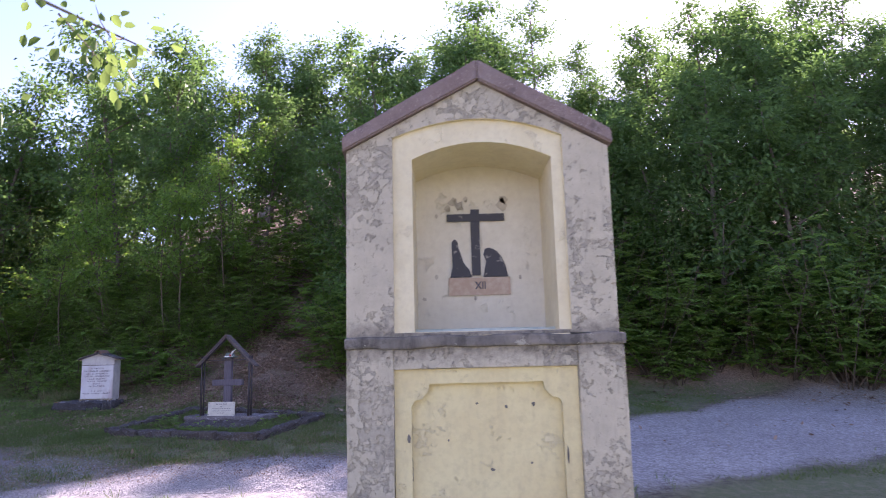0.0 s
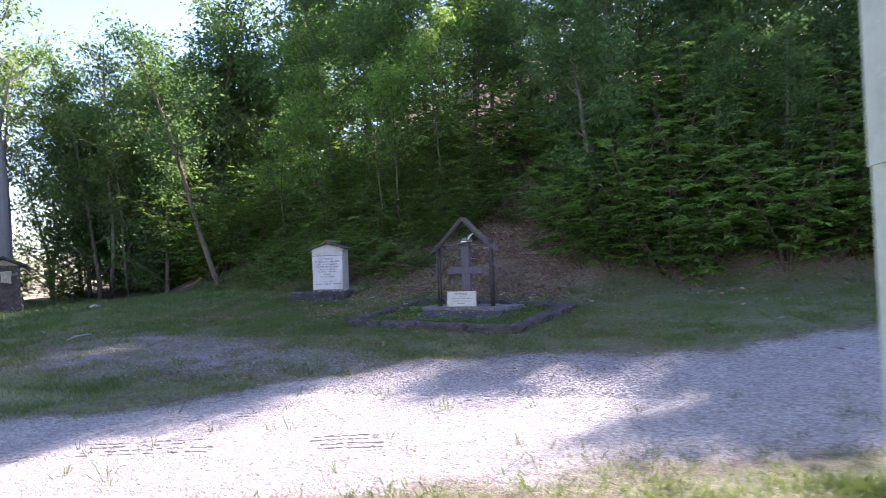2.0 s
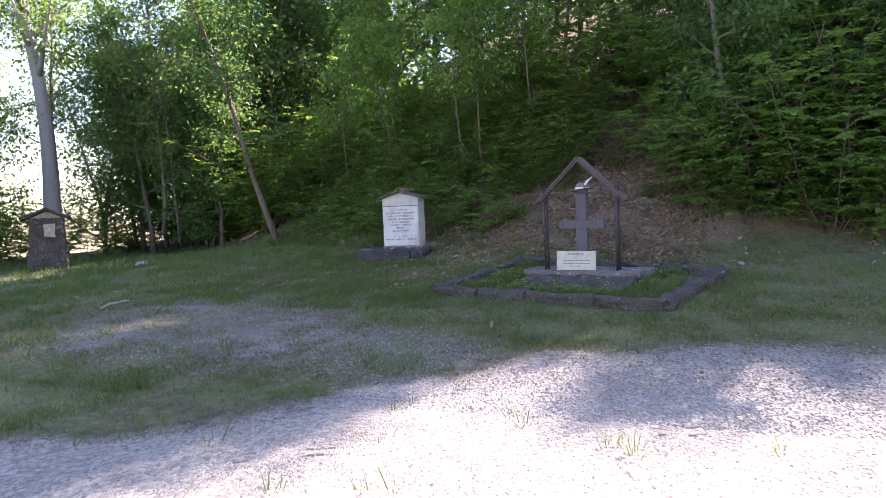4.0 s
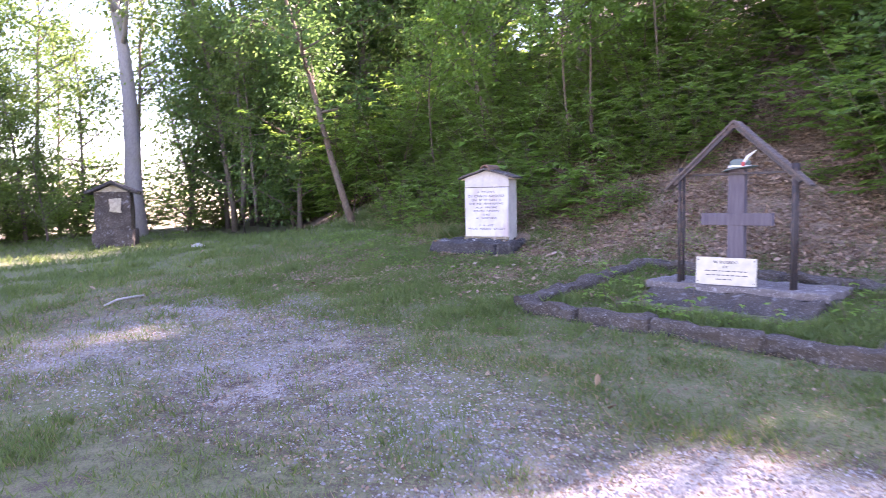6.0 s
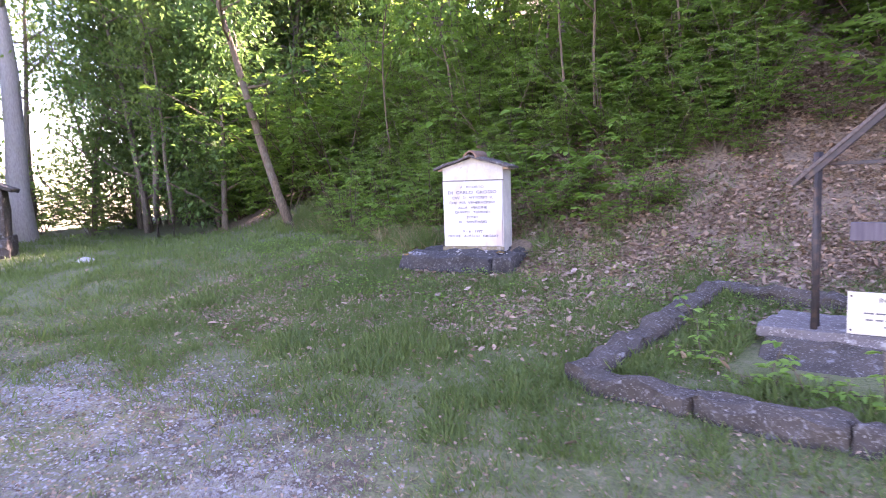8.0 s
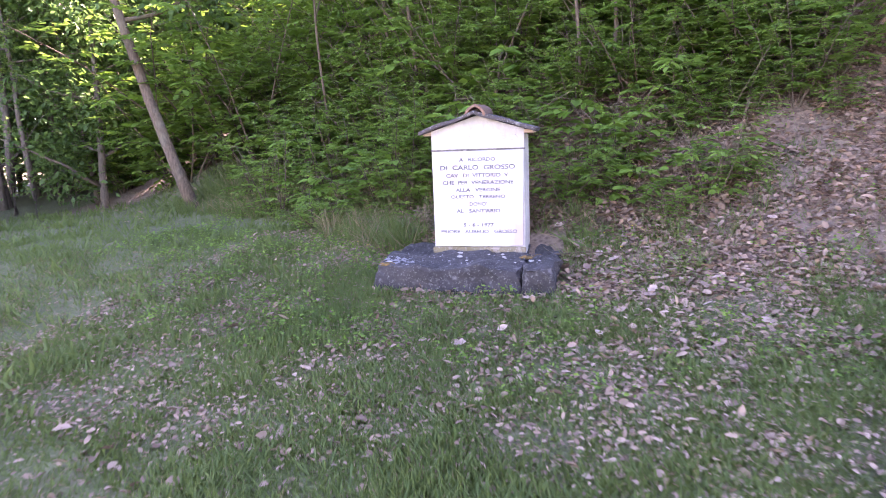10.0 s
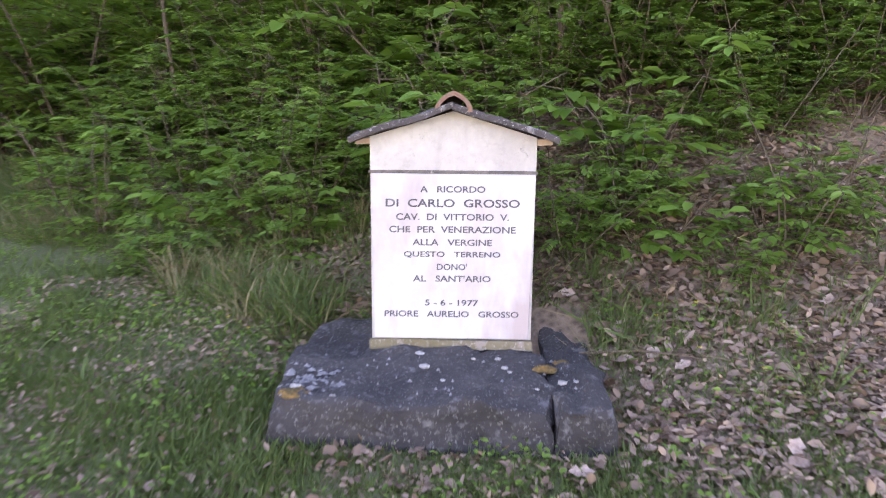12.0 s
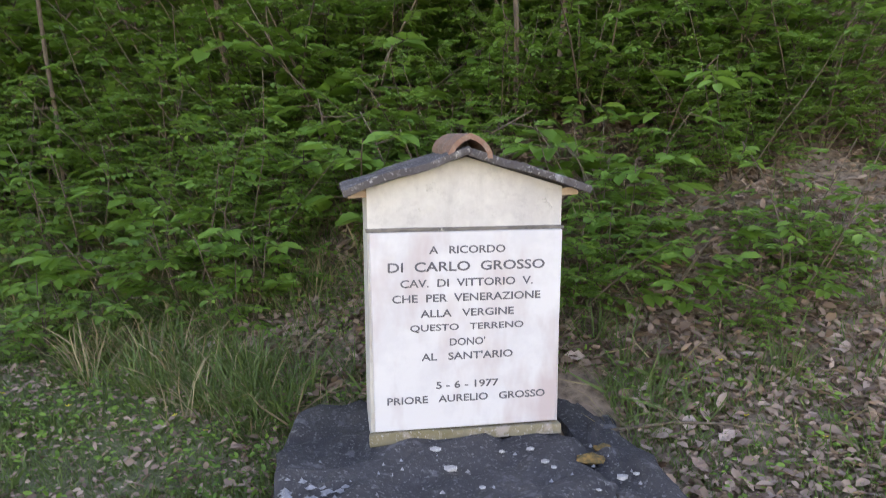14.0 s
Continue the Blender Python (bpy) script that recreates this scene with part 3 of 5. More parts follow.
    num = part("painted_number", text_mesh("XII", 0.045, 0.065, M_LETTER), M_LETTER, back)
    num.location = (0.01, y - 0.004, 1.935)
    rng = random.Random(5)
    for x, z, s in [(-0.14, 2.44, 0.03), (-0.10, 2.42, 0.035), (-0.17, 2.40, 0.022), (-0.06, 2.46, 0.02), (0.16, 2.42, 0.04), (0.165, 2.45, 0.03), (-0.24, 2.36, 0.014), (-0.25, 1.99, 0.014), (-0.32, 1.86, 0.014), (-0.02, 1.86, 0.012), (0.25, 1.98, 0.012)]:
        k = 8
        pts = [(x + s * (0.5 + 0.6 * rng.random()) * math.cos(6.283 * j / k), z + s * (0.5 + 0.7 * rng.random()) * math.sin(6.283 * j / k)) for j in range(k)]
        part("flaked_patch", flat_shape(pts, y, 0.004), M_GREY, back, "bare flaked plaster patch")

    # chips and short cracks in the paint
    for x, z, sx, sz in [(-0.36, 1.36, 0.030, 0.022), (-0.33, 1.34, 0.016, 0.020), (-0.40, 1.12, 0.012, 0.030), (-0.385, 0.96, 0.006, 0.07), (-0.05, 1.28, 0.008, 0.008), (0.10, 1.26, 0.012, 0.010), (0.24, 1.27, 0.010, 0.014), (0.02, 0.95, 0.014, 0.010), (0.36, 1.31, 0.02, 0.012), (-0.2, 1.10, 0.007, 0.007), (0.22, 0.98, 0.008, 0.006), (0.40, 1.02, 0.006, 0.05)]:
        k = 7
        y = 0.0225 if abs(x) > 0.385 else 0.062
        pts = [(x + sx * rng.uniform(0.5, 1.1) * math.cos(6.283 * j / k), z + sz * rng.uniform(0.5, 1.1) * math.sin(6.283 * j / k)) for j in range(k)]
        part("flaked_patch", flat_shape(pts, y, 0.006), M_LEDGE, shrine, "dark chip in the paint")


build_shrine()


# ---- memorial stele ----
def build_stele():
    cx, cy, zb = -7.655, 15.10, 0.83
    stele = thing("memorial_stele", pose(cx, cy, zb, 0, 0, 3.0), "white memorial stele with inscribed marble plaque and tile ridge", "memorial")
    w, deep = 0.345, 0.33
    outline = [(-w, -0.02), (w, -0.02), (w, 0.90), (0, 1.005), (-w, 0.90)]
    part("body", flat_shape(outline, 0.0, deep), M_STELE, stele, "white plastered masonry body")
    # dark strip drawn in place of the shadow line above the plaque
    part("painted_shadow_line", box((0.70, 0.02, 0.012), (0, -0.004, 0.757), 0.002, rough=0.002, cuts=4), M_LEDGE, stele, "dark strip standing in for the shadow line above the plaque")
    slab = bmesh.new()
    for x, z in ((-0.332, 0.04), (0.332, 0.04), (0.343, 0.750), (-0.341, 0.750)):
        slab.verts.new((x, -0.024, z))
    slab.verts.ensure_lookup_table()
    face = slab.faces.new(slab.verts[:])
    got = bmesh.ops.extrude_face_region(slab, geom=[face])
    bmesh.ops.translate(slab, vec=(0, 0.022, 0), verts=[v for v in got["geom"] if isinstance(v, bmesh.types.BMVert)])
    bmesh.ops.bevel(slab, geom=slab.edges[:], offset=0.003, segments=1, affect="EDGES")
    plaque = part("plaque", slab, M_MARBLE, stele, "white veined marble plaque with dark letters")
    lines = [("A   RICORDO", 1.517, 0.270, 0.027), ("DI  CARLO  GROSSO", 1.459, 0.558, 0.034), ("CAV.  DI  VITTORIO  V.", 1.401, 0.472, 0.028), ("CHE  PER  VENERAZIONE", 1.348, 0.530, 0.028),
             ("ALLA   VERGINE", 1.293, 0.335, 0.027), ("QUESTO   TERRENO", 1.240, 0.408, 0.028), ("DONO'", 1.188, 0.128, 0.028), ("AL   SANT'ARIO", 1.137, 0.330, 0.028), ("5 - 6 - 1977", 1.031, 0.227, 0.027), ("PRIORE   AURELIO   GROSSO", 0.981, 0.575, 0.027)]
    for words, z, width, tall in lines:
        ob = part("inscription_line", text_mesh(words, tall, width, M_LETTER, 0.0012), M_LETTER, plaque)
        tagged(ob, kind="stuff")
        ob.location = (0.0, -0.0242, z - zb)
    ang = math.atan2(0.105, w)
    length = w / math.cos(ang) + 0.085
    for sx in (-1, 1):
        mx, mz = sx * (length / 2) * math.cos(ang), 1.005 - (length / 2) * math.sin(ang) + 0.018
        part("roof_slab", box((length, deep + 0.13, 0.028), (mx, deep / 2 - 0.01, mz), 0.006, Matrix.Rotation(sx * ang, 4, "Y"), rough=0.012, cuts=6, seed=3 * sx), M_SLATE, stele, "lichened thin stone roof slab")
    # half-round ridge tile
    bm = bmesh.new()
    rows = []
    for y, r in ((-0.075, 0.071), (0.14, 0.066), (0.38, 0.06)):
        ring = []
        for rad in (r, r - 0.017):
            ring.append([bm.verts.new((rad * math.cos(a) * 1.08, y, 1.004 + rad * (1.12 - 0.22 * abs(math.cos(a))) * math.sin(a) + 0.05 * (y + 0.075))) for a in np.linspace(math.pi * 1.02, -0.02 * math.pi, 11)])
        rows.append(ring)
    for a, b in zip(rows, rows[1:]):
        for lay in (0, 1):
            for j in range(10):
                bm.faces.new((a[lay][j], a[lay][j + 1], b[lay][j + 1], b[lay][j]))
    for ring in (rows[0], rows[-1]):
        for j in range(10):
            bm.faces.new((ring[0][j], ring[0][j + 1], ring[1][j + 1], ring[1][j]))
    part("ridge_tile", bm, M_TILE, stele, "worn terracotta half-round ridge tile")
    # mortar closing the tile, coloured dark for the shade inside its hollow
    part("mortar_shade_plug", box((0.075, 0.24, 0.075), (0, 0.235, 1.028), 0.015, rough=0.01, cuts=3), M_LEDGE, stele)
    part("mossy_footing", box((0.70, 0.03, 0.045), (0.0, -0.018, 0.014), 0.008, rough=0.008, cuts=6), M_MOSS, stele, "mossy mortar strip under the plaque")
    for sx in (-1, 1):
        part("eave_mortar", box((0.07, 0.30, 0.03), (sx * 0.375, deep / 2 - 0.01, 0.882), 0.008, rough=0.006, cuts=3), M_PINK, stele, "tan mortar under the eave")
    plinth = tagged(new("stone_plinth"), "dark lichened concrete plinth under the stele", "plinth")
    plinth.matrix_world = pose(cx - 0.015, 14.99, 0.0, 0, 0, 1.5)
    part("plinth_block", box((1.02, 0.98, 0.62), (-0.115, 0, 0.512), 0.03, rough=0.045, cuts=12, seed=2), M_BASE, plinth)
    part("plinth_strip", box((0.22, 0.99, 0.60), (0.515, 0.0, 0.522), 0.035, rough=0.04, cuts=9, seed=5), M_BASE, plinth, "black cracked concrete strip")
    rc = random.Random(14)
    for j in range(90):
        x, y = (rc.gauss(-0.49, 0.06), rc.gauss(-0.30, 0.09)) if j < 55 else (rc.uniform(-0.55, 0.6), rc.uniform(-0.46, -0.02))
        r = rc.uniform(0.006, 0.024) if j < 55 else rc.uniform(0.003, 0.009)
        x, y = max(-0.6, min(0.6, x)), max(-0.46, min(0.4, y))
        bm = bmesh.new()
        k = 13
        mid = bm.verts.new((x, y, 0.8335))
        ring = [bm.verts.new((x + r * rc.uniform(0.5, 1.25) * math.cos(6.283 * i / k), y + r * rc.uniform(0.3, 0.8) * math.sin(6.283 * i / k), 0.823)) for i in range(k)]
        for i in range(k):
            bm.faces.new((mid, ring[i], ring[(i + 1) % k]))
        part("lichen_crust", bm, M_LICHEN, plinth, "pale grey lichen crust")
    for x, y, r in [(-0.53, -0.44, 0.06), (0.40, -0.14, 0.05), (0.47, -0.06, 0.035)]:
        bm = bmesh.new()
        bmesh.ops.create_icosphere(bm, subdivisions=2, radius=r)
        for v in bm.verts:
            v.co = Vector((v.co.x, v.co.y * 0.7, v.co.z * 0.22)) + 0.012 * noise.noise_vector(v.co * 40) + Vector((x, y, 0.825))
        part("moss_cushion", bm, M_CUSHION, plinth, "brown-green moss cushion")
    rng = random.Random(3)
    for j in range(14):
        r = 0.008 + 0.014 * rng.random() ** 2
        bm = bmesh.new()
        bmesh.ops.create_icosphere(bm, subdivisions=1, radius=r)
        for v in bm.verts:
            v.co = Vector((v.co.x * 1.4, v.co.y, v.co.z * 0.6)) + 0.3 * r * noise.noise_vector(v.co * 90 + Vector((j, 0, 0)))
        x, y = rng.uniform(-0.6, 0.6), rng.uniform(-0.47, 0.02)
        ob = part("pebble", bm, M_PEBBLE, None)
        ob.location = (cx - 0.06 + x, 14.99 + y, 0.828 + r * 0.3)
        tagged(ob, "small pale pebble lying on the plinth", "pebble", "pebbles on the plinth")


build_stele()


# ---- fallen soldier's memorial: kerb, slab, gabled frame, cross, hat, board ----
MEM = pose(-4.07, 12.62, 0.0, 0, 0, -17.0)


def kerb_side(a, b, stones, parent, seed):
    """A row of rough kerb stones from a to b, each (x, y, top)."""
    rng = random.Random(seed)
    a, b = Vector(a), Vector(b)
    d = b - a
    yaw = math.atan2(d.y, d.x)
    cuts = sorted([0.0, 1.0] + [(j + rng.uniform(-0.2, 0.2)) / stones for j in range(1, stones)])
    for lo, hi in zip(cuts, cuts[1:]):
        p = a.lerp(b, (lo + hi) / 2)
        length = d.length * (hi - lo) + 0.02
        g = height(p.x, p.y)
        tall = p.z - g + 0.25
        bm = box((length, 0.19 + rng.uniform(-0.02, 0.02), tall), (0, 0, 0), 0.045, rough=0.05, cuts=6, seed=rng.uniform(0, 50))
        ob = part("kerb_stone", bm, M_KERB, parent)
        ob.matrix_world = Matrix.Translation((p.x, p.y, p.z - tall / 2)) @ Matrix.Rotation(yaw + rng.uniform(-0.02, 0.02), 4, "Z") @ Matrix.Rotation(-math.atan2(d.z, d.xy.length), 4, "Y")


def build_memorial():
    kerb = thing("stone_kerb", pose(0, 0, 0), "rough mossy stone kerb round the memorial plot", "kerb")
    a, b, c, d = (-5.78, 11.92, 0.49), (-2.98, 10.92, 0.46), (-2.35, 12.95, 0.60), (-5.15, 14.05, 0.70)
    for k, (p, q, s) in enumerate(((a, b, 4), (b, c, 3), (d, c, 4), (a, d, 3))):
        kerb_side(p, q, s, kerb, k + 4)
    slab = thing("stone_slab", MEM, "grey lichened stone slab under the memorial frame", "slab")
    part("slab_top", box((1.66, 0.62, 0.07), (0, 0.27, 0.572), 0.018, rough=0.022, cuts=9, seed=8), M_SLAB, slab)
    bm = box((1.56, 1.05, 0.40), (0.02, -0.10, 0.35), 0.03, rough=0.05, cuts=11, seed=9)
    for v in bm.verts:
        if v.co.z > 0.3:
            v.co.z -= 0.22 * ease(-v.co.y, -0.02, 0.65) - 0.02 * noise.noise(v.co * 8)
    part("slab_footing", bm, M_KERB, slab, "sloping heap of rough mortared stones")
    fr = thing("gabled_frame", MEM, "dark iron posts with a weathered gabled board roof", "memorial frame")
    for sx in (-1, 1):
        for y, s in ((0.03, 0.05), (0.11, 0.04)):
            v, f = tube([(sx * 0.505, y, 0.60), (sx * 0.507, y, 1.15), (sx * 0.505, y, 1.68)], [s / 2.3] * 3, 8)
            part("post", mesh_from("post", v, f, M_IRON, True), M_IRON, fr, "dark rusty iron post")
        ang = math.atan2(0.46, 0.505)
        length = 0.505 / math.cos(ang) + 0.18
        mx, mz = sx * length / 2 * math.cos(ang), 2.07 - length / 2 * math.sin(ang)
        part("roof_board", box((length, 0.14, 0.022), (mx, 0.07, mz), 0.004, Matrix.Rotation(sx * ang, 4, "Y"), rough=0.006, cuts=5, seed=sx), M_WOOD, fr, "weathered roof board")
        for y in (0.03,):
            part("rafter", box((length - 0.1, 0.035, 0.04), (sx * (length - 0.1) / 2 * math.cos(ang), y, 2.04 - (length - 0.1) / 2 * math.sin(ang)), 0.004, Matrix.Rotation(sx * ang, 4, "Y")), M_IRON, fr, "dark iron rafter")
    part("tie_bar", box((1.0, 0.02, 0.02), (0, 0.11, 1.61), 0.003), M_IRON, fr)
    cross = thing("memorial_cross", MEM, "plain grey-violet painted wooden cross on the slab", "cross")
    part("cross_upright", box((0.15, 0.07, 1.05), (-0.02, 0.16, 1.135), 0.006, rough=0.003, cuts=5), M_CROSS, cross)
    part("cross_arm", box((0.64, 0.06, 0.11), (-0.02, 0.15, 1.20), 0.006, rough=0.003, cuts=5), M_CROSS, cross)
    hat = thing("felt_hat", MEM @ pose(0.0, 0.16, 1.655), "grey-green felt mountain hat with a white feather", "hat")
    hat.scale = (0.78, 0.78, 0.78)
    bm = bmesh.new()
    prof = [(0.02, 0.115), (0.075, 0.108), (0.098, 0.085), (0.108, 0.03), (0.112, 0.012), (0.175, 0.004), (0.178, -0.004), (0.10, 0.0)]
    rings = [[bm.verts.new((r * math.cos(t) * 1.12, r * math.sin(t) * 0.95, z + (0.03 * math.cos(t) if r > 0.15 else 0))) for t in np.linspace(0, 2 * math.pi, 18, endpoint=False)] for r, z in prof]
    for p, q in zip(rings, rings[1:]):
        for j in range(18):
            bm.faces.new((p[j], p[(j + 1) % 18], q[(j + 1) % 18], q[j]))
    bm.faces.new(rings[0])
    part("crown_and_brim", bm, M_FELT, hat)
    bm = bmesh.new()
    bmesh.ops.create_cone(bm, segments=20, radius1=0.118, radius2=0.114, depth=0.022, cap_ends=False)
    bmesh.ops.scale(bm, vec=(1.12, 0.95, 1), verts=bm.verts)
    bmesh.ops.translate(bm, vec=(0, 0, 0.028), verts=bm.verts)
    part("hat_cord", bm, M_FEATHER, hat, "white cord round the hat")
    part("tassel", box((0.035, 0.03, 0.05), (0.075, -0.10, 0.05), 0.01), M_RED, hat, "small red pompom")
    v, f = tube([(0.06, -0.08, 0.04), (0.12, -0.08, 0.13), (0.21, -0.07, 0.20)], [0.016, 0.022, 0.006], 6)
    part("feather", mesh_from("feather", v, f, M_FEATHER, True), M_FEATHER, hat, "white feather")
    board = thing("memorial_board", MEM @ pose(-0.06, 0.02, 0.606, -4, 0, 6.0), "cream memorial board with dark lettering on the slab", "sign")
    plate = part("plate", box((0.53, 0.022, 0.25), (0, 0, 0.125), 0.005), M_BOARD, board)
    for words, z, wd, h in (("IN  RICORDO", 0.208, 0.21, 0.026), ("DI", 0.166, 0.04, 0.022)):
        ob = part("inscription_line", text_mesh(words, h, wd, M_LETTER), M_LETTER, plate)
        tagged(ob, kind="stuff")
        ob.location = (0.0, -0.0115, z)
    rng = random.Random(2)
    for z, wd in ((0.128, 0.36), (0.090, 0.34), (0.052, 0.16)):
        x = -wd / 2
        while x < wd / 2 - 0.02:
            s = rng.uniform(0.015, 0.05)
            part("lettering_bar", box((s, 0.002, 0.009), (x + s / 2, -0.0118, z), 0.0), M_LETTER, plate)
            x += s + 0.012
    for sx in (-1, 1):
        for z in (0.225, 0.025):
            bm = bmesh.new()
            bmesh.ops.create_uvsphere(bm, u_segments=8, v_segments=5, radius=0.006)
            bmesh.ops.translate(bm, vec=(sx * 0.245, -0.012, z), verts=bm.verts)
            part("screw", bm, M_IRON, plate, "small dark screw")


build_memorial()


# ---- small stone pillar beside the big tree ----
def build_pillar():
    x, y = -17.4, 15.95
    g = height(x, y)
    pil = thing("stone_pillar", pose(x, y, g - 0.05, 0, 0, 48), "squat grey stone pillar shrine with dark roof and white patch", "pillar")
    part("shaft", box((0.62, 0.62, 1.08), (0, 0, 0.54), 0.03, rough=0.03, cuts=6), M_KERB, pil)
    part("foot", box((0.70, 0.70, 0.40), (0, 0, 0.16), 0.03, rough=0.04, cuts=5), M_KERB, pil)
    for sx in (-1, 1):
        part("roof_slab", box((0.50, 0.84, 0.06), (sx * 0.215, 0, 1.15), 0.015, Matrix.Rotation(sx * 0.42, 4, "Y"), rough=0.015, cuts=4), M_BASE, pil, "dark stone roof slab")
    part("gable", flat_shape([(-0.3, 1.06), (0.3, 1.06), (0, 1.20)], -0.30, 0.6), M_GREY, pil)
    pil.scale = (1.2, 1.2, 1.2)
    part("white_tablet", box((0.20, 0.03, 0.26), (0.05, -0.325, 0.82), 0.01, rough=0.02, cuts=5), M_GREY, pil, "flaking white tablet")


build_pillar()


# ---- trees ----
def wander(rng, start, direction, length, steps_n, wobble, lift=0.0):
    pts, p, d = [Vector(start)], Vector(start), Vector(direction).normalized()
    for _ in range(steps_n):
        d = (d + wobble * Vector((rng.gauss(0, 1), rng.gauss(0, 1), rng.gauss(0, 1))) + Vector((0, 0, lift))).normalized()
        p = p + d * (length / steps_n)
        pts.append(p.copy())
    return pts


def tree_meshes(seed, tall, base, spread, limbs, clump, per, leaf, leaf_mat, bark_mat, girth, lean=(0, 0), shape=DIAMOND):
    """Trunk with limbs, and a crown of leaf clumps on their twigs."""
    rng, nr = random.Random(seed), np.random.default_rng(seed)
    axis = wander(rng, (0, 0, -0.3), (lean[0], lean[1], 1), tall, 9, 0.05, 0.05)
    tubes = [tube(axis, [girth * (1.25 if j == 0 else 1.0) * (1 - 0.9 * j / 9) + 0.012 for j in range(10)], 9)]
    spots = []
    for k in range(limbs):
        u = base + (0.97 - base) * (k + rng.random()) / limbs
        f = u * 9
        j = min(8, int(f))
        p = axis[j].lerp(axis[j + 1], f - j)
        a = k * 2.4 + rng.uniform(-0.5, 0.5)
        reach = spread * (1.05 - 0.75 * max(0, (u - base) / (1 - base)) ** 1.5) * rng.uniform(0.6, 1.15)
        pts = wander(rng, p, (math.cos(a), math.sin(a), rng.uniform(0.15, 0.8)), reach, 5, 0.16, 0.05)
        r0 = girth * (1 - 0.85 * u) * 0.5 + 0.008
        tubes.append(tube(pts, [r0 * (1 - 0.85 * i / 5) + 0.003 for i in range(6)], 5))
        for i in range(2, 6):
            spots.append(pts[i])
            for _ in range(2):
                twig = wander(rng, pts[i], (rng.gauss(0, 1), rng.gauss(0, 1), rng.gauss(0.15, 0.6)), reach * rng.uniform(0.2, 0.42), 2, 0.2)
                tubes.append(tube(twig, [0.010, 0.007, 0.003], 3))
                spots += twig[1:]
    spots.append(axis[-1])
    sp = np.array([tuple(s) for s in spots])
    size = clump * nr.uniform(0.6, 1.3, len(sp))
    cnt = np.maximum(3, (per * (size / clump) ** 2 * nr.uniform(0.3, 1.4, len(sp))).astype(int))
    idx = np.repeat(np.arange(len(sp)), cnt)
    n_l = len(idx)
    off = nr.normal(0, 1, (n_l, 3)) * size[idx][:, None] * np.array([0.55, 0.55, 0.38])
    at = sp[idx] + off
    out = off + nr.normal(0, 0.25, (n_l, 3))
    along = out + np.array([0, 0, -0.12])
    facing = nr.normal(0, 0.55, (n_l, 3)) + np.array([0, 0, 0.9])
    length = leaf * nr.uniform(0.65, 1.25, n_l)
    wood = mesh_from("trunk", *join_tubes(tubes), bark_mat, True)
    crown = blades("crown", at, along, facing, length, length * nr.uniform(0.45, 0.62, n_l), shape, leaf_mat)
    return wood, crown


def make_tree(name, meshes, at, label, category, group=""):
    t = thing(name, at, label, category, group)
    part("trunk", meshes[0], None, t)
    part("crown", meshes[1], None, t)
    return t


SLENDER = [tree_meshes(10 + k, 8.0 + 0.7 * k, 0.10, 2.1 + 0.12 * k, 18, 0.50, 26, 0.165, M_LEAF, M_BARK, 0.085) for k in range(4)]
WARM = [tree_meshes(30 + k, 8.5 + k, 0.10, 2.2, 18, 0.52, 28, 0.165, M_LEAF_WARM, M_BARK, 0.10) for k in range(2)]
OPEN_TREE = [tree_meshes(40 + k, 7.5 + k, 0.42, 1.9, 13, 0.45, 16, 0.13, M_LEAF_WARM, M_BARK, 0.07) for k in range(2)]
EDGE = [tree_meshes(55 + k, 6.6 + 0.8 * k, 0.04, 1.75, 24, 0.40, 17, 0.135, M_LEAF, M_BARK, 0.055) for k in range(3)]
THIN = [tree_meshes(64 + k, 4.6 + 0.8 * k, 0.45, 1.1, 9, 0.30, 13, 0.10, M_LEAF_SHRUB, M_TWIG, 0.011, (0.10 - 0.12 * k, 0.04), shape=OVAL) for k in range(3)]


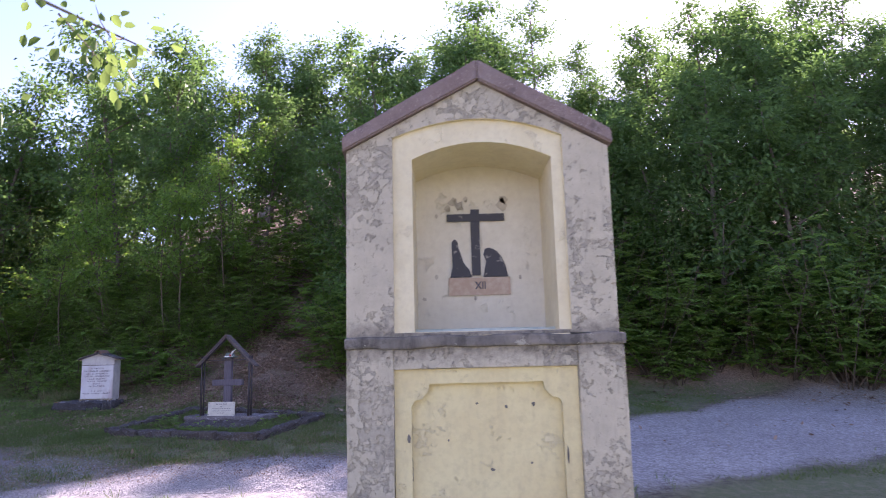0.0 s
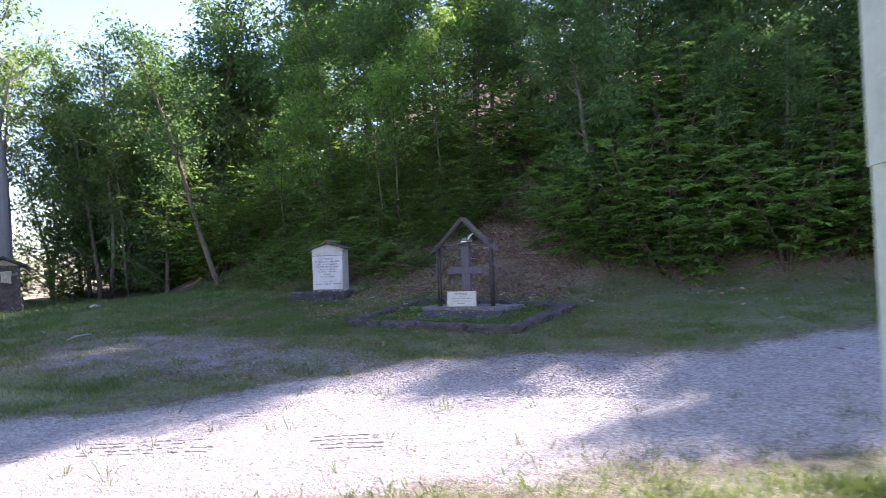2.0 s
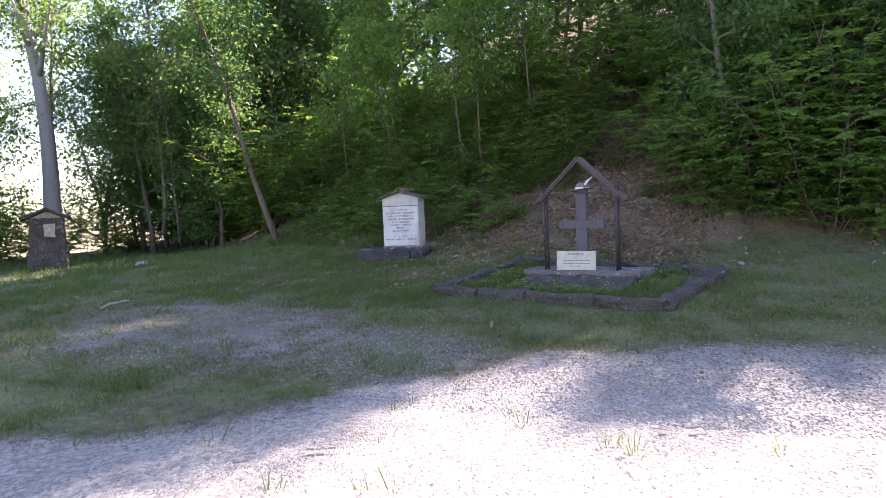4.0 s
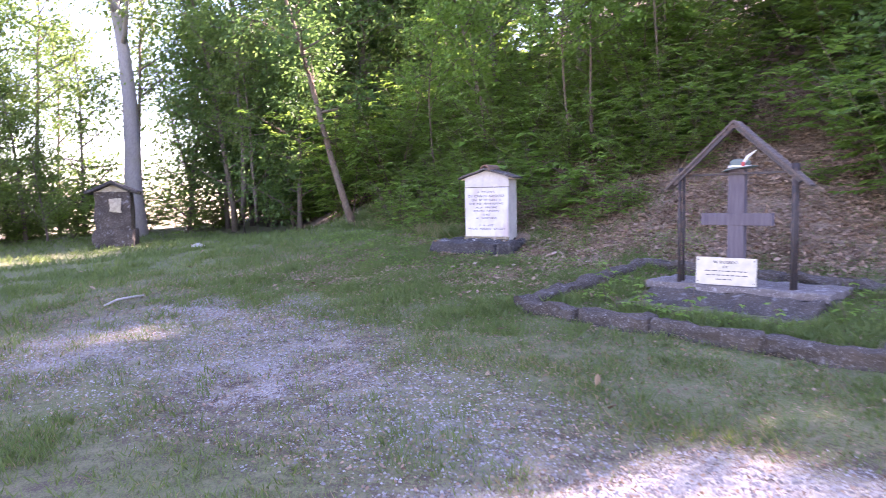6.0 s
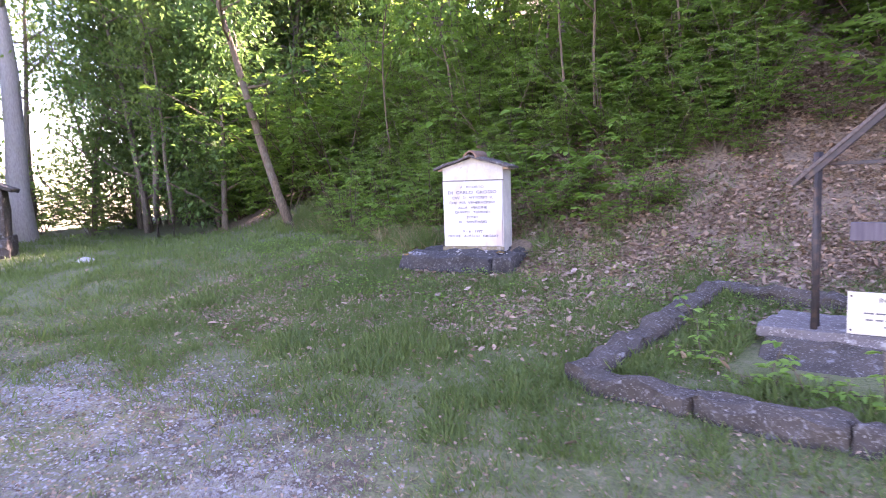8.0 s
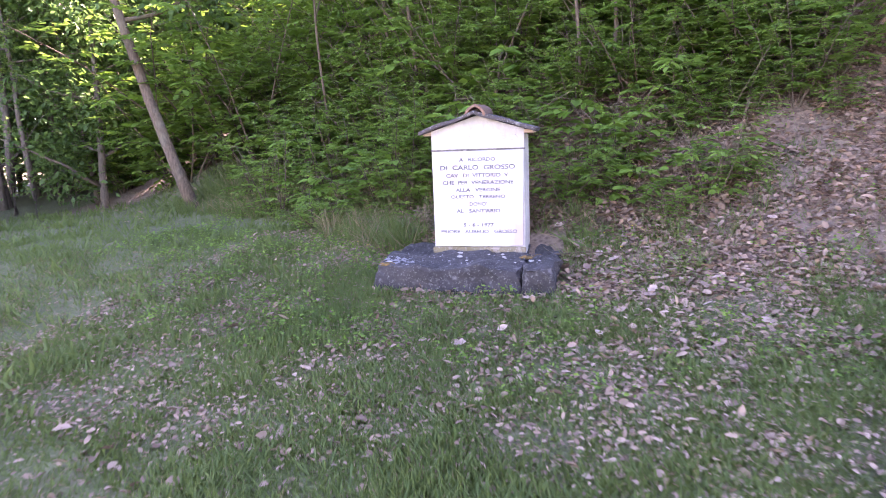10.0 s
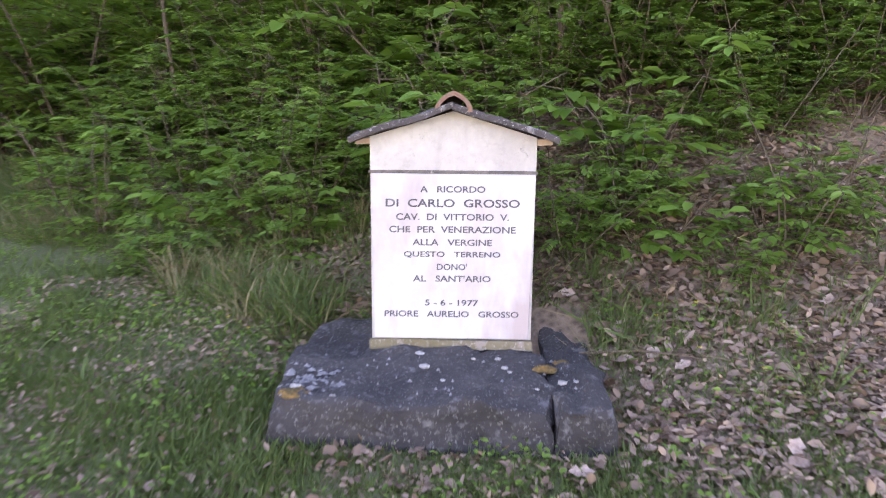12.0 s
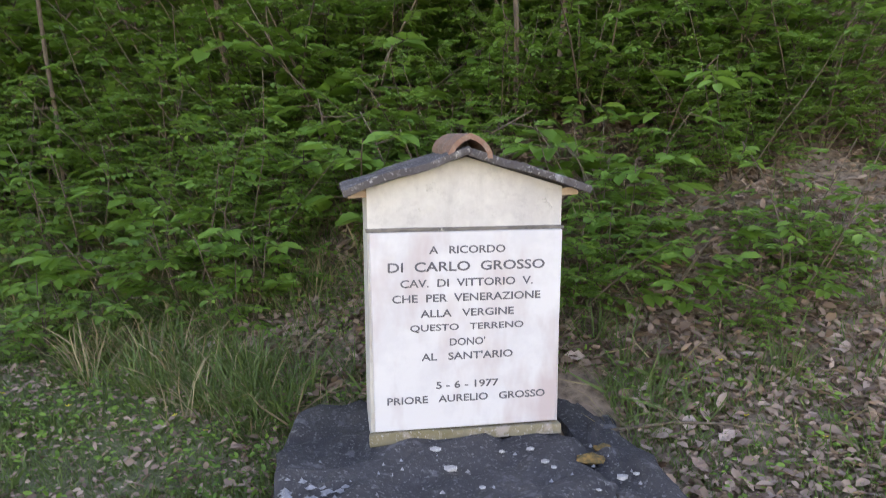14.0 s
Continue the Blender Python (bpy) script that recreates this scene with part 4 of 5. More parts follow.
def spray_meshes(seed, tall, stems, twigs, per, reach, leaf, leaf_mat):
    """A shrub of thin arching stems whose side twigs carry flat rows of leaves."""
    rng = random.Random(seed)
    tubes, at, along, facing, length = [], [], [], [], []
    for k in range(stems):
        a = 2.4 * k + rng.uniform(-0.4, 0.4)
        tilt = rng.uniform(0.15, 0.75) * min(1.0, tall / 0.8)
        stem = wander(rng, (0.06 * math.cos(a), 0.06 * math.sin(a), -0.12), (tilt * math.cos(a), tilt * math.sin(a), 1), tall * rng.uniform(0.6, 1.1), 6, 0.09, -0.02)
        thick = 0.004 + 0.003 * tall
        tubes.append(tube(stem, [thick * (1 - 0.8 * i / 6) + 0.0015 for i in range(7)], 5))
        for j in range(twigs):
            f = (0.16 + 0.83 * (j + rng.random()) / twigs) * 6
            i = min(5, int(f))
            b = 2.4 * j + a + rng.uniform(-0.5, 0.5)
            twig = wander(rng, stem[i].lerp(stem[i + 1], f - i), (math.cos(b), math.sin(b), rng.uniform(-0.15, 0.35)), reach * rng.uniform(0.5, 1.15), 3, 0.10, -0.04)
            tubes.append(tube([twig[0], twig[1], twig[3]], [0.004, 0.003, 0.0015], 3))
            for q in range(per):
                u = 0.25 + 0.75 * (q + 1) / per
                g = u * 3
                i2 = min(2, int(g))
                d = (twig[i2 + 1] - twig[i2]).normalized()
                side = d.cross(Vector((0, 0, 1))).normalized() * (1 if q % 2 else -1)
                way = d if q == per - 1 else 0.55 * d + 0.9 * side + Vector((0, 0, rng.uniform(-0.35, 0.15)))
                at.append(tuple(twig[i2].lerp(twig[i2 + 1], g - i2)))
                along.append(tuple(way))
                facing.append((rng.gauss(0, 0.25), rng.gauss(0, 0.25), 1.0))
                length.append(leaf * rng.uniform(0.7, 1.25) * (1.1 - 0.3 * u))
    length = np.array(length)
    wood = mesh_from("stems", *join_tubes(tubes), M_TWIG, True)
    return wood, blades("leaves", np.array(at), np.array(along), np.array(facing), length, 0.52 * length, OVAL, leaf_mat)


SHRUB = [spray_meshes(50 + k, 1.7 + 0.45 * k, 8, 17, 12, 0.60, 0.128, M_LEAF_SHRUB) for k in range(4)]
LOWSHRUB = [spray_meshes(150 + k, 0.9 + 0.2 * k, 8, 9, 9, 0.34, 0.088, M_LEAF_SHRUB) for k in range(3)]

MIDTREE = [tree_meshes(60 + k, 8.0 + k, 0.34, 2.0, 15, 0.48, 24, 0.15, M_LEAF, M_BARK, 0.06) for k in range(2)]
AIRY = [tree_meshes(80 + k, 6.5 + k, 0.06, 2.0, 20, 0.40, 9, 0.15, M_LEAF_WARM, M_BARK, 0.06) for k in range(2)]
PLANT = [spray_meshes(70 + k, 0.58 + 0.14 * k, 5, 6, 7, 0.30, 0.145, M_LEAF_LIME) for k in range(3)]
WEED = [spray_meshes(170 + k, 0.30 + 0.06 * k, 3, 7, 4, 0.08, 0.065, M_LEAF_LIME) for k in range(2)]
PROTO = {}
CROWN = {"tree": (9.2, 2.0), "warm": (9.2, 2.0), "open": (8.2, 1.8), "mid": (8.7, 1.9), "airy": (7.2, 1.9), "edge": (7.6, 1.7), "thin": (5.4, 1.0), "shrub": (2.5, 0.9), "low": (1.1, 0.5), "plant": (0.8, 0.4), "weed": (0.4, 0.2)}
# clearings in the canopy: places on the ground that the sun reaches
SUNNY = [(-9.0, 9.35), (-10.0, 9.1), (-3.4, 9.5), (-15.3, 20.2)]


def put(kind, k, x, y, scale, turn, label, category, group, sink=0.0):
    pool = {"tree": SLENDER, "warm": WARM, "open": OPEN_TREE, "shrub": SHRUB, "plant": PLANT, "airy": AIRY, "mid": MIDTREE, "edge": EDGE, "thin": THIN, "low": LOWSHRUB, "weed": WEED}[kind]
    name = {"tree": "woodland_tree", "warm": "young_tree", "open": "sapling", "shrub": "shrub", "plant": "young_plant", "airy": "sapling", "mid": "woodland_tree", "edge": "woodland_tree", "thin": "sapling", "low": "shrub", "weed": "tall_weed"}[kind]
    k %= len(pool)
    tall, wide = CROWN[kind]
    for px, py in SUNNY:
        ax, ay = x - px, y - py
        ahead, beside = ax * sun_dir.x + ay * sun_dir.y, abs(ax * sun_dir.y - ay * sun_dir.x)
        if ahead > 0 and beside / math.cos(radians(SUN_EL)) < 0.6 * wide * scale + 0.15:
            ahead /= math.cos(radians(SUN_EL))
            room = height(px, py) + ahead * math.tan(radians(SUN_EL)) - height(x, y)
            scale = min(scale, room / tall)
    if scale < 0.22:
        return None
    m = pose(x, y, height(x, y) - sink, 0, 0, turn)
    if (kind, k) not in PROTO:
        PROTO[kind, k] = make_tree(name, pool[k], m, label, category, group)
        PROTO[kind, k].scale = (scale,) * 3
        return PROTO[kind, k]
    ob = copy_thing(PROTO[kind, k], m)
    ob.scale = (scale,) * 3
    return ob


def bare(x, y):
    """The strip of bare earth that climbs the bank behind the memorial."""
    s = bank(x, y)
    return s < 5.2 and abs(x + 4.15 + 0.06 * s) < 1.3 - 0.06 * s


def build_woods():
    rng = random.Random(77)
    taken = []

    def free(x, y, gap):
        if any((x - a) ** 2 + (y - b) ** 2 < gap * gap for a, b in taken):
            return False
        taken.append((x, y))
        return True

    # young plants that stand free in front of the undergrowth
    for x, y, sc in [(-10.0, 19.4, 1.4), (-9.35, 16.76, 1.0), (-9.23, 17.24, 1.05), (-7.96, 16.71, 1.25), (-6.69, 16.37, 1.15), (-8.1, 17.58, 1.3), (-7.26, 17.4, 1.3), (-6.65, 15.85, 0.8), (-8.52, 16.35, 0.8), (-9.91, 17.16, 0.8), (-7.7, 16.55, 1.1), (-5.9, 17.3, 1.2), (-6.2, 16.9, 1.0), (-10.6, 18.3, 1.1)]:
        put("plant", rng.randrange(3), x, y, sc, rng.uniform(0, 360), "young broadleaf plant with large bright green leaves", "plant", "young plants on the bank")
        taken.extend([(x, y), (x + 0.1, y - 0.35), (x + 0.2, y - 0.7)])
    # slope behind the clearing; lower trees where the sun comes over the wood
    tries = made = 0
    while made < 105 and tries < 9000:
        tries += 1
        x, y = rng.uniform(-22, 16), rng.uniform(15, 31)
        s = bank(x, y)
        if bare(x, y) or s < (4.0 if -11 < x < -2.4 else 1.3) or abs(x + 13 - 0.509 * (y - 19)) < 1.3 or s > 13 or (-6.6 < x < -2.4 and s < 4.4):
            continue
        landing = x - 0.509 * (y - 8)
        edge = 9.6 if -10.7 < landing < -9.5 else 4.8
        if landing > -7.0:
            edge = 6.0 if landing < -5 else 7.2 if landing < -3.4 else 8.9 if landing < -1.4 else 6.5 if landing < 2 else 5.0
        room = (y - edge) * 0.786 * rng.uniform(0.90, 1.02) - height(x, y)
        k = rng.randrange(4)
        # some western trees get the lighter leaf colour in place of transmitted sunlight
        warm = x < -7 and rng.random() < 0.3
        tall = 8.5 + k % 2 if warm else 8.0 + 0.7 * k
        scale = min(rng.uniform(0.85, 1.15), room / tall)
        if s > 5.5 and -12 < x < -1.5:
            scale *= 0.84
        if scale < 0.28 or not free(x, y, 1.7 if scale > 0.6 else 1.2):
            continue
        put("mid" if -11 < x < -4 and s < 6.5 else "warm" if warm else "tree", k, x, y, scale, rng.uniform(0, 360), "tall slender broadleaf tree in a dense slope wood", "tree", "trees of the slope wood")
        made += 1
    # thicker wood between the clearing and the valley
    made = tries = 0
    while made < 18 and tries < 3000:
        tries += 1
        x, y = rng.uniform(-22, -9.5), rng.uniform(18.6, 28)
        if bank(x, y) < -1.0 or abs(x + 13 - 0.509 * (y - 19)) < 1.3 or (-15.0 < x < -11.0 and y < 22.5) or (x + 20.5) ** 2 + (y - 18.8) ** 2 < 4 or (x < -17 and y < 20.5) or not free(x, y, 1.25):
            continue
        put("open" if rng.random() < 0.5 else "tree", rng.randrange(4), x, y, rng.uniform(0.6, 1.0), rng.uniform(0, 360), "tall slender broadleaf tree in a dense slope wood", "tree", "trees of the slope wood")
        made += 1
    # thin line of young trees towards the valley
    for x, y, sc in [(-17.5, 20.0, 1.0), (-19.2, 21.4, 0.9), (-22.5, 20.5, 1.1), (-18.8, 23.5, 1.1), (-16.0, 21.8, 0.95), (-24.5, 17.0, 1.0), (-23.0, 14.2, 0.9), (-25.5, 19.0, 1.1), (-22.0, 23.5, 1.0)]:
        put("open", rng.randrange(2), x, y, sc, rng.uniform(0, 360), "slender young tree with open sunlit crown", "tree", "young trees by the valley edge")
    for x, y, sc in [(-20.6, 14.6, 0.55), (-21.8, 16.4, 0.5), (-19.6, 12.4, 0.62), (-23.8, 12.0, 0.7), (-26.5, 14.5, 0.8)]:
        put("warm", rng.randrange(2), x, y, sc, rng.uniform(0, 360), "leafy young tree in sunlight", "tree", "young trees by the valley edge")
    for x, y, sc in [(-22.5, 12.5, 0.8), (-24.5, 14.5, 1.0), (-23.0, 16.6, 0.7), (-26.0, 17.0, 1.0), (-24.0, 19.5, 0.9), (-21.5, 21.5, 1.0), (-27.0, 20.5, 1.1), (-23.5, 23.5, 1.0), (-19.5, 24.5, 1.1), (-17.2, 22.8, 0.9), (-20.5, 16.2, 0.45), (-28.5, 15.0, 1.0), (-16.0, 24.5, 1.1), (-22.0, 26.0, 1.2), (-14.2, 23.6, 0.9)]:
        put("airy", rng.randrange(2), x, y, sc, rng.uniform(0, 360), "airy sunlit young tree at the valley edge", "tree", "young trees by the valley edge")
    # shrubs along the foot of the bank and in the wood
    made = tries = 0
    while made < 170 and tries < 9000:
        tries += 1
        x, y = rng.uniform(-22, 12), rng.uniform(14.5, 23)
        s = bank(x, y)
        near = -11 < x < -4
        if bare(x, y) or s < 0.55 or s > 6 or (-11 < x < -7 and s < 2.2) or (-11 < x < -4 and rng.random() < 0.85) or (-13.2 < x < -10.9 and s < 2.4):
            continue
        if not near and rng.random() < 0.45:
            continue
        if not free(x, y, 0.5):
            continue
        size = rng.uniform(0.35, 0.7) if near and s < 1.6 else rng.uniform(0.7, 1.3)
        put("shrub", rng.randrange(4), x, y, size, rng.uniform(0, 360), "leafy green shrub on the wooded bank", "shrub", "shrubs on the bank")
        made += 1
    made = 0
    while made < 46:
        x, y = rng.uniform(-2.2, 12), rng.uniform(14.5, 19)
        s = bank(x, y)
        if s < 0.3 or s > 2.6 or not free(x, y, 0.4):
            tries += 1
            if tries > 9000:
                break
            continue
        put("shrub", rng.randrange(4), x, y, rng.uniform(0.7, 1.25), rng.uniform(0, 360), "leafy green shrub on the wooded bank", "shrub", "shrubs on the bank")
        made += 1
    made = tries = 0
    while made < 26 and tries < 4000:
        tries += 1
        x, y = rng.uniform(-12.0, -8.6), rng.uniform(15.6, 20)
        s = bank(x, y)
        if s < 0.7 or s > 3.2 or (-13.2 < x < -11.2 and s < 1.6) or not free(x, y, 0.33):
            continue
        put("shrub", rng.randrange(4), x, y, rng.uniform(0.30, 0.50) + 0.12 * s, rng.uniform(0, 360), "low leafy shrub on the bank behind the stele", "shrub", "low shrubs on the bank")
        made += 1
    for x, y, sc in [(-5.5, 17.0, 0.38), (-5.2, 17.6, 0.42), (-5.85, 16.6, 0.36), (-5.0, 18.2, 0.5), (-5.7, 17.2, 0.7), (-5.9, 17.9, 0.9), (-2.6, 17.4, 0.8), (-2.2, 16.6, 0.7), (-5.9, 18.8, 1.0), (-2.3, 18.4, 1.0), (-2.0, 19.6, 1.1), (-6.0, 20.0, 1.1)]:
        put("shrub", rng.randrange(4), x, y, sc, rng.uniform(0, 360), "leafy shrub beside the bare earth strip", "shrub", "shrubs on the bank")
    for x, y, sc in [(-9.6, 16.4, 0.7), (-10.4, 17.1, 0.9), (-9.0, 16.6, 0.8), (-8.6, 16.2, 0.6), (-9.9, 17.4, 0.9), (-11.2, 17.9, 0.9), (-8.5, 17.0, 0.9), (-9.4, 17.9, 1.0), (-10.9, 18.4, 1.0), (-6.0, 15.78, 0.75), (-5.75, 15.95, 0.6), (-6.25, 15.6, 0.4), (-6.95, 15.95, 0.6), (-6.7, 16.2, 0.7), (-4.9, 16.6, 0.5), (-4.0, 17.2, 0.6), (-3.4, 16.4, 0.5), (-4.6, 18.6, 0.7), (-3.7, 19.3, 0.7)]:
        put("low", rng.randrange(3), x, y, sc, rng.uniform(0, 360), "low dark green bush on the leafy bank", "shrub", "low shrubs on the bank")
    # leafy wall of low-branching trees along the edge of the clearing
    made = tries = 0
    while made < 30 and tries < 4000:
        tries += 1
        x, y = rng.uniform(-21, -9.3), rng.uniform(15.5, 26)
        s = bank(x, y)
        if s < 2.0 or s > 5.0 or (x + 20.5) ** 2 + (y - 18.8) ** 2 < 5 or not free(x, y, 1.05):
            continue
        put("edge", made, x, y, rng.uniform(0.75, 1.1), rng.uniform(0, 360), "low-branching leafy tree at the edge of the wood", "tree", "trees at the wood's edge")
        made += 1
    # undergrowth below them
    made = tries = 0
    while made < 56 and tries < 4000:
        tries += 1
        x, y = rng.uniform(-23, -9.8), rng.uniform(15.5, 28)
        s = bank(x, y)
        if s < 0.9 or s > 5.5 or (-17.2 < x < -13.8 and s < 1.9) or (x + 20.5) ** 2 + (y - 18.8) ** 2 < 2 or not free(x, y, 0.55):
            continue
        put("shrub", rng.randrange(4), x, y, rng.uniform(0.8, 1.35), rng.uniform(0, 360), "leafy shrub under the trees at the wood's edge", "shrub", "shrubs at the wood's edge")
        made += 1
    # leafy cover on the slope behind the stele
    for k in range(26):
        x = -9.0 + 3.5 * (k % 13 + rng.random()) / 13
        y = 15.1 + (1.45 if k < 13 else 2.5) + rng.uniform(0, 0.8)
        put("shrub", rng.randrange(4), x, y, rng.uniform(0.30, 0.45) if k < 13 else rng.uniform(0.45, 0.75), rng.uniform(0, 360), "leafy shrub on the bank behind the stele", "shrub", "shrubs on the bank")
    for u, v in [(-1.0, -0.55), (-0.62, -0.68), (-0.05, -0.8), (0.32, -0.82), (0.75, -0.72), (-1.15, 0.1), (1.12, -0.3), (-0.3, -0.76), (1.0, 0.35)]:
        p = MEM @ Vector((u, v, 0))
        put("weed", rng.randrange(2), p.x, p.y, rng.uniform(0.8, 1.2), rng.uniform(0, 360), "upright bright green weed inside the stone kerb", "weed", "weeds in the plot")
    # thin stems among the undergrowth
    for x, y, sc in [(-8.89, 18.02, 0.95), (-10.3, 18.3, 0.8), (-7.03, 17.1, 0.8), (-6.75, 17.3, 0.9), (-5.7, 18.6, 1.0), (-6.4, 19.2, 1.1), (-7.9, 18.9, 1.0), (-5.6, 17.5, 0.8), (-9.8, 19.2, 1.1)]:
        put("thin", rng.randrange(3), x, y, sc, rng.uniform(0, 360), "thin pale sapling stem with sparse leaves", "tree", "saplings on the bank")
    made = tries = 0
    while made < 26 and tries < 5000:
        tries += 1
        x, y = rng.uniform(-11.2, -4.6), rng.uniform(15.2, 20)
        s = bank(x, y)
        if s < 0.45 or s > 4.2 or (x > -6.9 and (s < 1.2 or rng.random() < 0.65)) or (x < -8.2 and s < 1.5 and rng.random() < 0.7) or not free(x, y, 0.42):
            continue
        put("shrub", rng.randrange(4), x, y, rng.uniform(0.22, 0.42) + 0.10 * s, rng.uniform(0, 360), "low leafy shrub on the bank behind the stele", "shrub", "low shrubs on the bank")
        made += 1
    for k in range(34):
        x, y = rng.uniform(-27, -19), rng.uniform(11, 24)
        if (x + 20.5) ** 2 + (y - 18.8) ** 2 < 1.5 or not free(x, y, 0.8):
            continue
        put("shrub", k, x, y, rng.uniform(0.7, 1.2), rng.uniform(0, 360), "leafy green shrub under the valley trees", "shrub", "shrubs by the valley edge")


build_woods()


def build_big_tree():
    x, y = -20.5, 18.8
    ms = tree_meshes(91, 13.0, 0.42, 3.4, 16, 0.55, 26, 0.16, M_LEAF_WARM, M_BARK_PALE, 0.27, (-0.10, 0.0))
    make_tree("big_tree", ms, pose(x, y, height(x, y)), "tall tree with thick smooth grey trunk", "tree")
    x, y = -12.2, 18.1
    ms = tree_meshes(93, 8.5, 0.35, 1.9, 13, 0.45, 18, 0.13, M_LEAF, M_TWIG, 0.072, (-0.46, 0.05))
    make_tree("leaning_tree", ms, pose(x, y, height(x, y)), "leaning slender tree with pale trunk", "tree")
    x, y = -7.2, 2.2
    ms = tree_meshes(97, 7.5, 0.30, 4.6, 14, 0.42, 12, 0.13, M_LEAF_WARM, M_BARK, 0.14)
    t = make_tree("roadside_tree", ms, pose(x, y, height(x, y)), "roadside tree with yellow-green overhanging branches", "tree")
    rng, nr = random.Random(4), np.random.default_rng(4)
    limb = [Vector((0.0, 0.0, 3.2)), Vector((1.2, 0.6, 4.1)), Vector((2.4, 1.3, 4.45)), Vector((3.4, 1.8, 4.35)), Vector((4.4, 2.15, 4.05)), Vector((5.15, 2.35, 3.72))]
    tubes, spots = [tube(limb, [0.05, 0.04, 0.03, 0.02, 0.012, 0.005], 6)], [limb[3], limb[4], limb[5]]
    for k in range(9):
        twig = wander(rng, limb[3].lerp(limb[5], k / 9), (rng.uniform(-0.2, 0.6), rng.uniform(-0.7, 0.7), rng.uniform(-0.5, 0.4)), rng.uniform(0.35, 0.7), 3, 0.2)
        tubes.append(tube(twig, [0.008, 0.006, 0.004, 0.002], 4))
        spots += twig[1:]
    part("overhanging_limb", mesh_from("limb", *join_tubes(tubes), M_BARK, True), None, t)
    sp = np.array([tuple(v) for v in spots])
    idx = np.repeat(np.arange(len(sp)), 7)
    off = nr.normal(0, 0.11, (len(idx), 3))
    size = nr.uniform(0.07, 0.12, len(idx))
    part("limb_leaves", blades("limb_leaves", sp[idx] + off, off + np.array([0, 0, -0.08]), nr.normal(0, 0.6, (len(idx), 3)) + np.array([0, 0, 1]), size, size * 0.7, OVAL, M_LEAF_WARM), None, t, "yellow-green leaves")


build_big_tree()


# ---- grass, litter and small growth ----
FX, FY = np.array(gx), np.array(gy)
shape2 = (len(gy), len(gx))
GRID = {"z": np.array([v[2] for v in gv]).reshape(shape2), "gravel": gm[:, 0].reshape(shape2), "grass": gm[:, 1].reshape(shape2), "litter": gm[:, 2].reshape(shape2)}
near = [(-30 < x < 14 and 0 < y < 26) for x, y, z in gv]
GRID["bank"] = np.array([bank(v[0], v[1]) for v in gv]).reshape(shape2)
GRID["tuft"] = np.array([0.55 + 0.9 * noise.noise((v[0] * 1.6, v[1] * 1.6, 11.0)) + 0.7 * noise.noise((v[0] * 4.2, v[1] * 4.2, 2.0)) if k else 0.5 for v, k in zip(gv, near)]).reshape(shape2)


def lookup(key, x, y):
    """Ground values between the grid's points."""
    i = np.clip(np.searchsorted(FX, x) - 1, 0, len(FX) - 2)
    j = np.clip(np.searchsorted(FY, y) - 1, 0, len(FY) - 2)
    u, v = (x - FX[i]) / (FX[i + 1] - FX[i]), (y - FY[j]) / (FY[j + 1] - FY[j])
    g = GRID[key]
    return g[j, i] * (1 - u) * (1 - v) + g[j, i + 1] * u * (1 - v) + g[j + 1, i] * (1 - u) * v + g[j + 1, i + 1] * u * v


MI = np.array(MEM.inverted())


def plot_xy(x, y):
    return MI[0, 0] * x + MI[0, 1] * y + MI[0, 3], MI[1, 0] * x + MI[1, 1] * y + MI[1, 3]


def clear(x, y):
    """1 where growth may stand: not in the shrine, plinth, slab or pillar."""
    px, py = plot_xy(x, y)
    bad = (x > -0.52) & (x < 0.93) & (y > 3.48) & (y < 5.0)
    bad |= (x > -8.30) & (x < -7.04) & (y > 14.5) & (y < 15.5)
    bad |= (np.abs(px) < 0.85) & (py > -0.62) & (py < 0.6)
    return ~bad


def scatter(seed, count, x0, x1, y0, y1, keep):
    nr = np.random.default_rng(seed)
    out, total = [], 0
    for _ in range(60):
        x, y = nr.uniform(x0, x1, count), nr.uniform(y0, y1, count)
        ok = nr.random(count) < keep(x, y) * clear(x, y)
        out.append(np.stack([x[ok], y[ok]], 1))
        total += int(ok.sum())
        if total >= count:
            break
    p = np.concatenate(out)[:count]
    return np.column_stack([p, lookup("z", p[:, 0], p[:, 1])]), nr


def turf_keep(x, y):
    g, t, li = lookup("gravel", x, y), lookup("grass", x, y), lookup("litter", x, y)
    return np.clip(t, 0, 1) * np.clip(1 - g, 0, 1) ** 1.5 * (1 - 0.7 * li) * np.clip(lookup("tuft", x, y), 0.30, 1)


def make_grass(name, seed, count, area, lo, hi, material, label, keep=turf_keep, wide=0.1, lean=0.55):
    at, nr = scatter(seed, count, *area, keep)
    n_g = len(at)
    along = nr.normal(0, lean, (n_g, 3)) * np.array([1, 1, 0.2]) + np.array([0, 0, 1.0])
    facing = nr.normal(0, 1, (n_g, 3)) * np.array([1, 1, 0.1])
    length = nr.uniform(lo, hi, n_g) * (0.6 + 0.6 * np.clip(lookup("tuft", at[:, 0], at[:, 1]), 0, 1.2))
    me = blades(name, at - np.array([0, 0, 0.006]), along, facing, length, wide * length + 0.002, BLADE, material)
    return tagged(new(name, me), label, "grass", kind="stuff")


make_grass("lawn_grass", 1, 150000, (-14, 6, 8.0, 16.5), 0.025, 0.07, M_GRASS, "short patchy green lawn grass")
make_grass("lawn_grass", 2, 120000, (-10, -5, 11.0, 16.3), 0.025, 0.075, M_GRASS, "short patchy green grass round the stele")
make_grass("dead_grass", 7, 60000, (-12, -1, 8.0, 15.6), 0.02, 0.06, M_STRAW, "dead brown grass among the lawn", wide=0.08, lean=1.2)
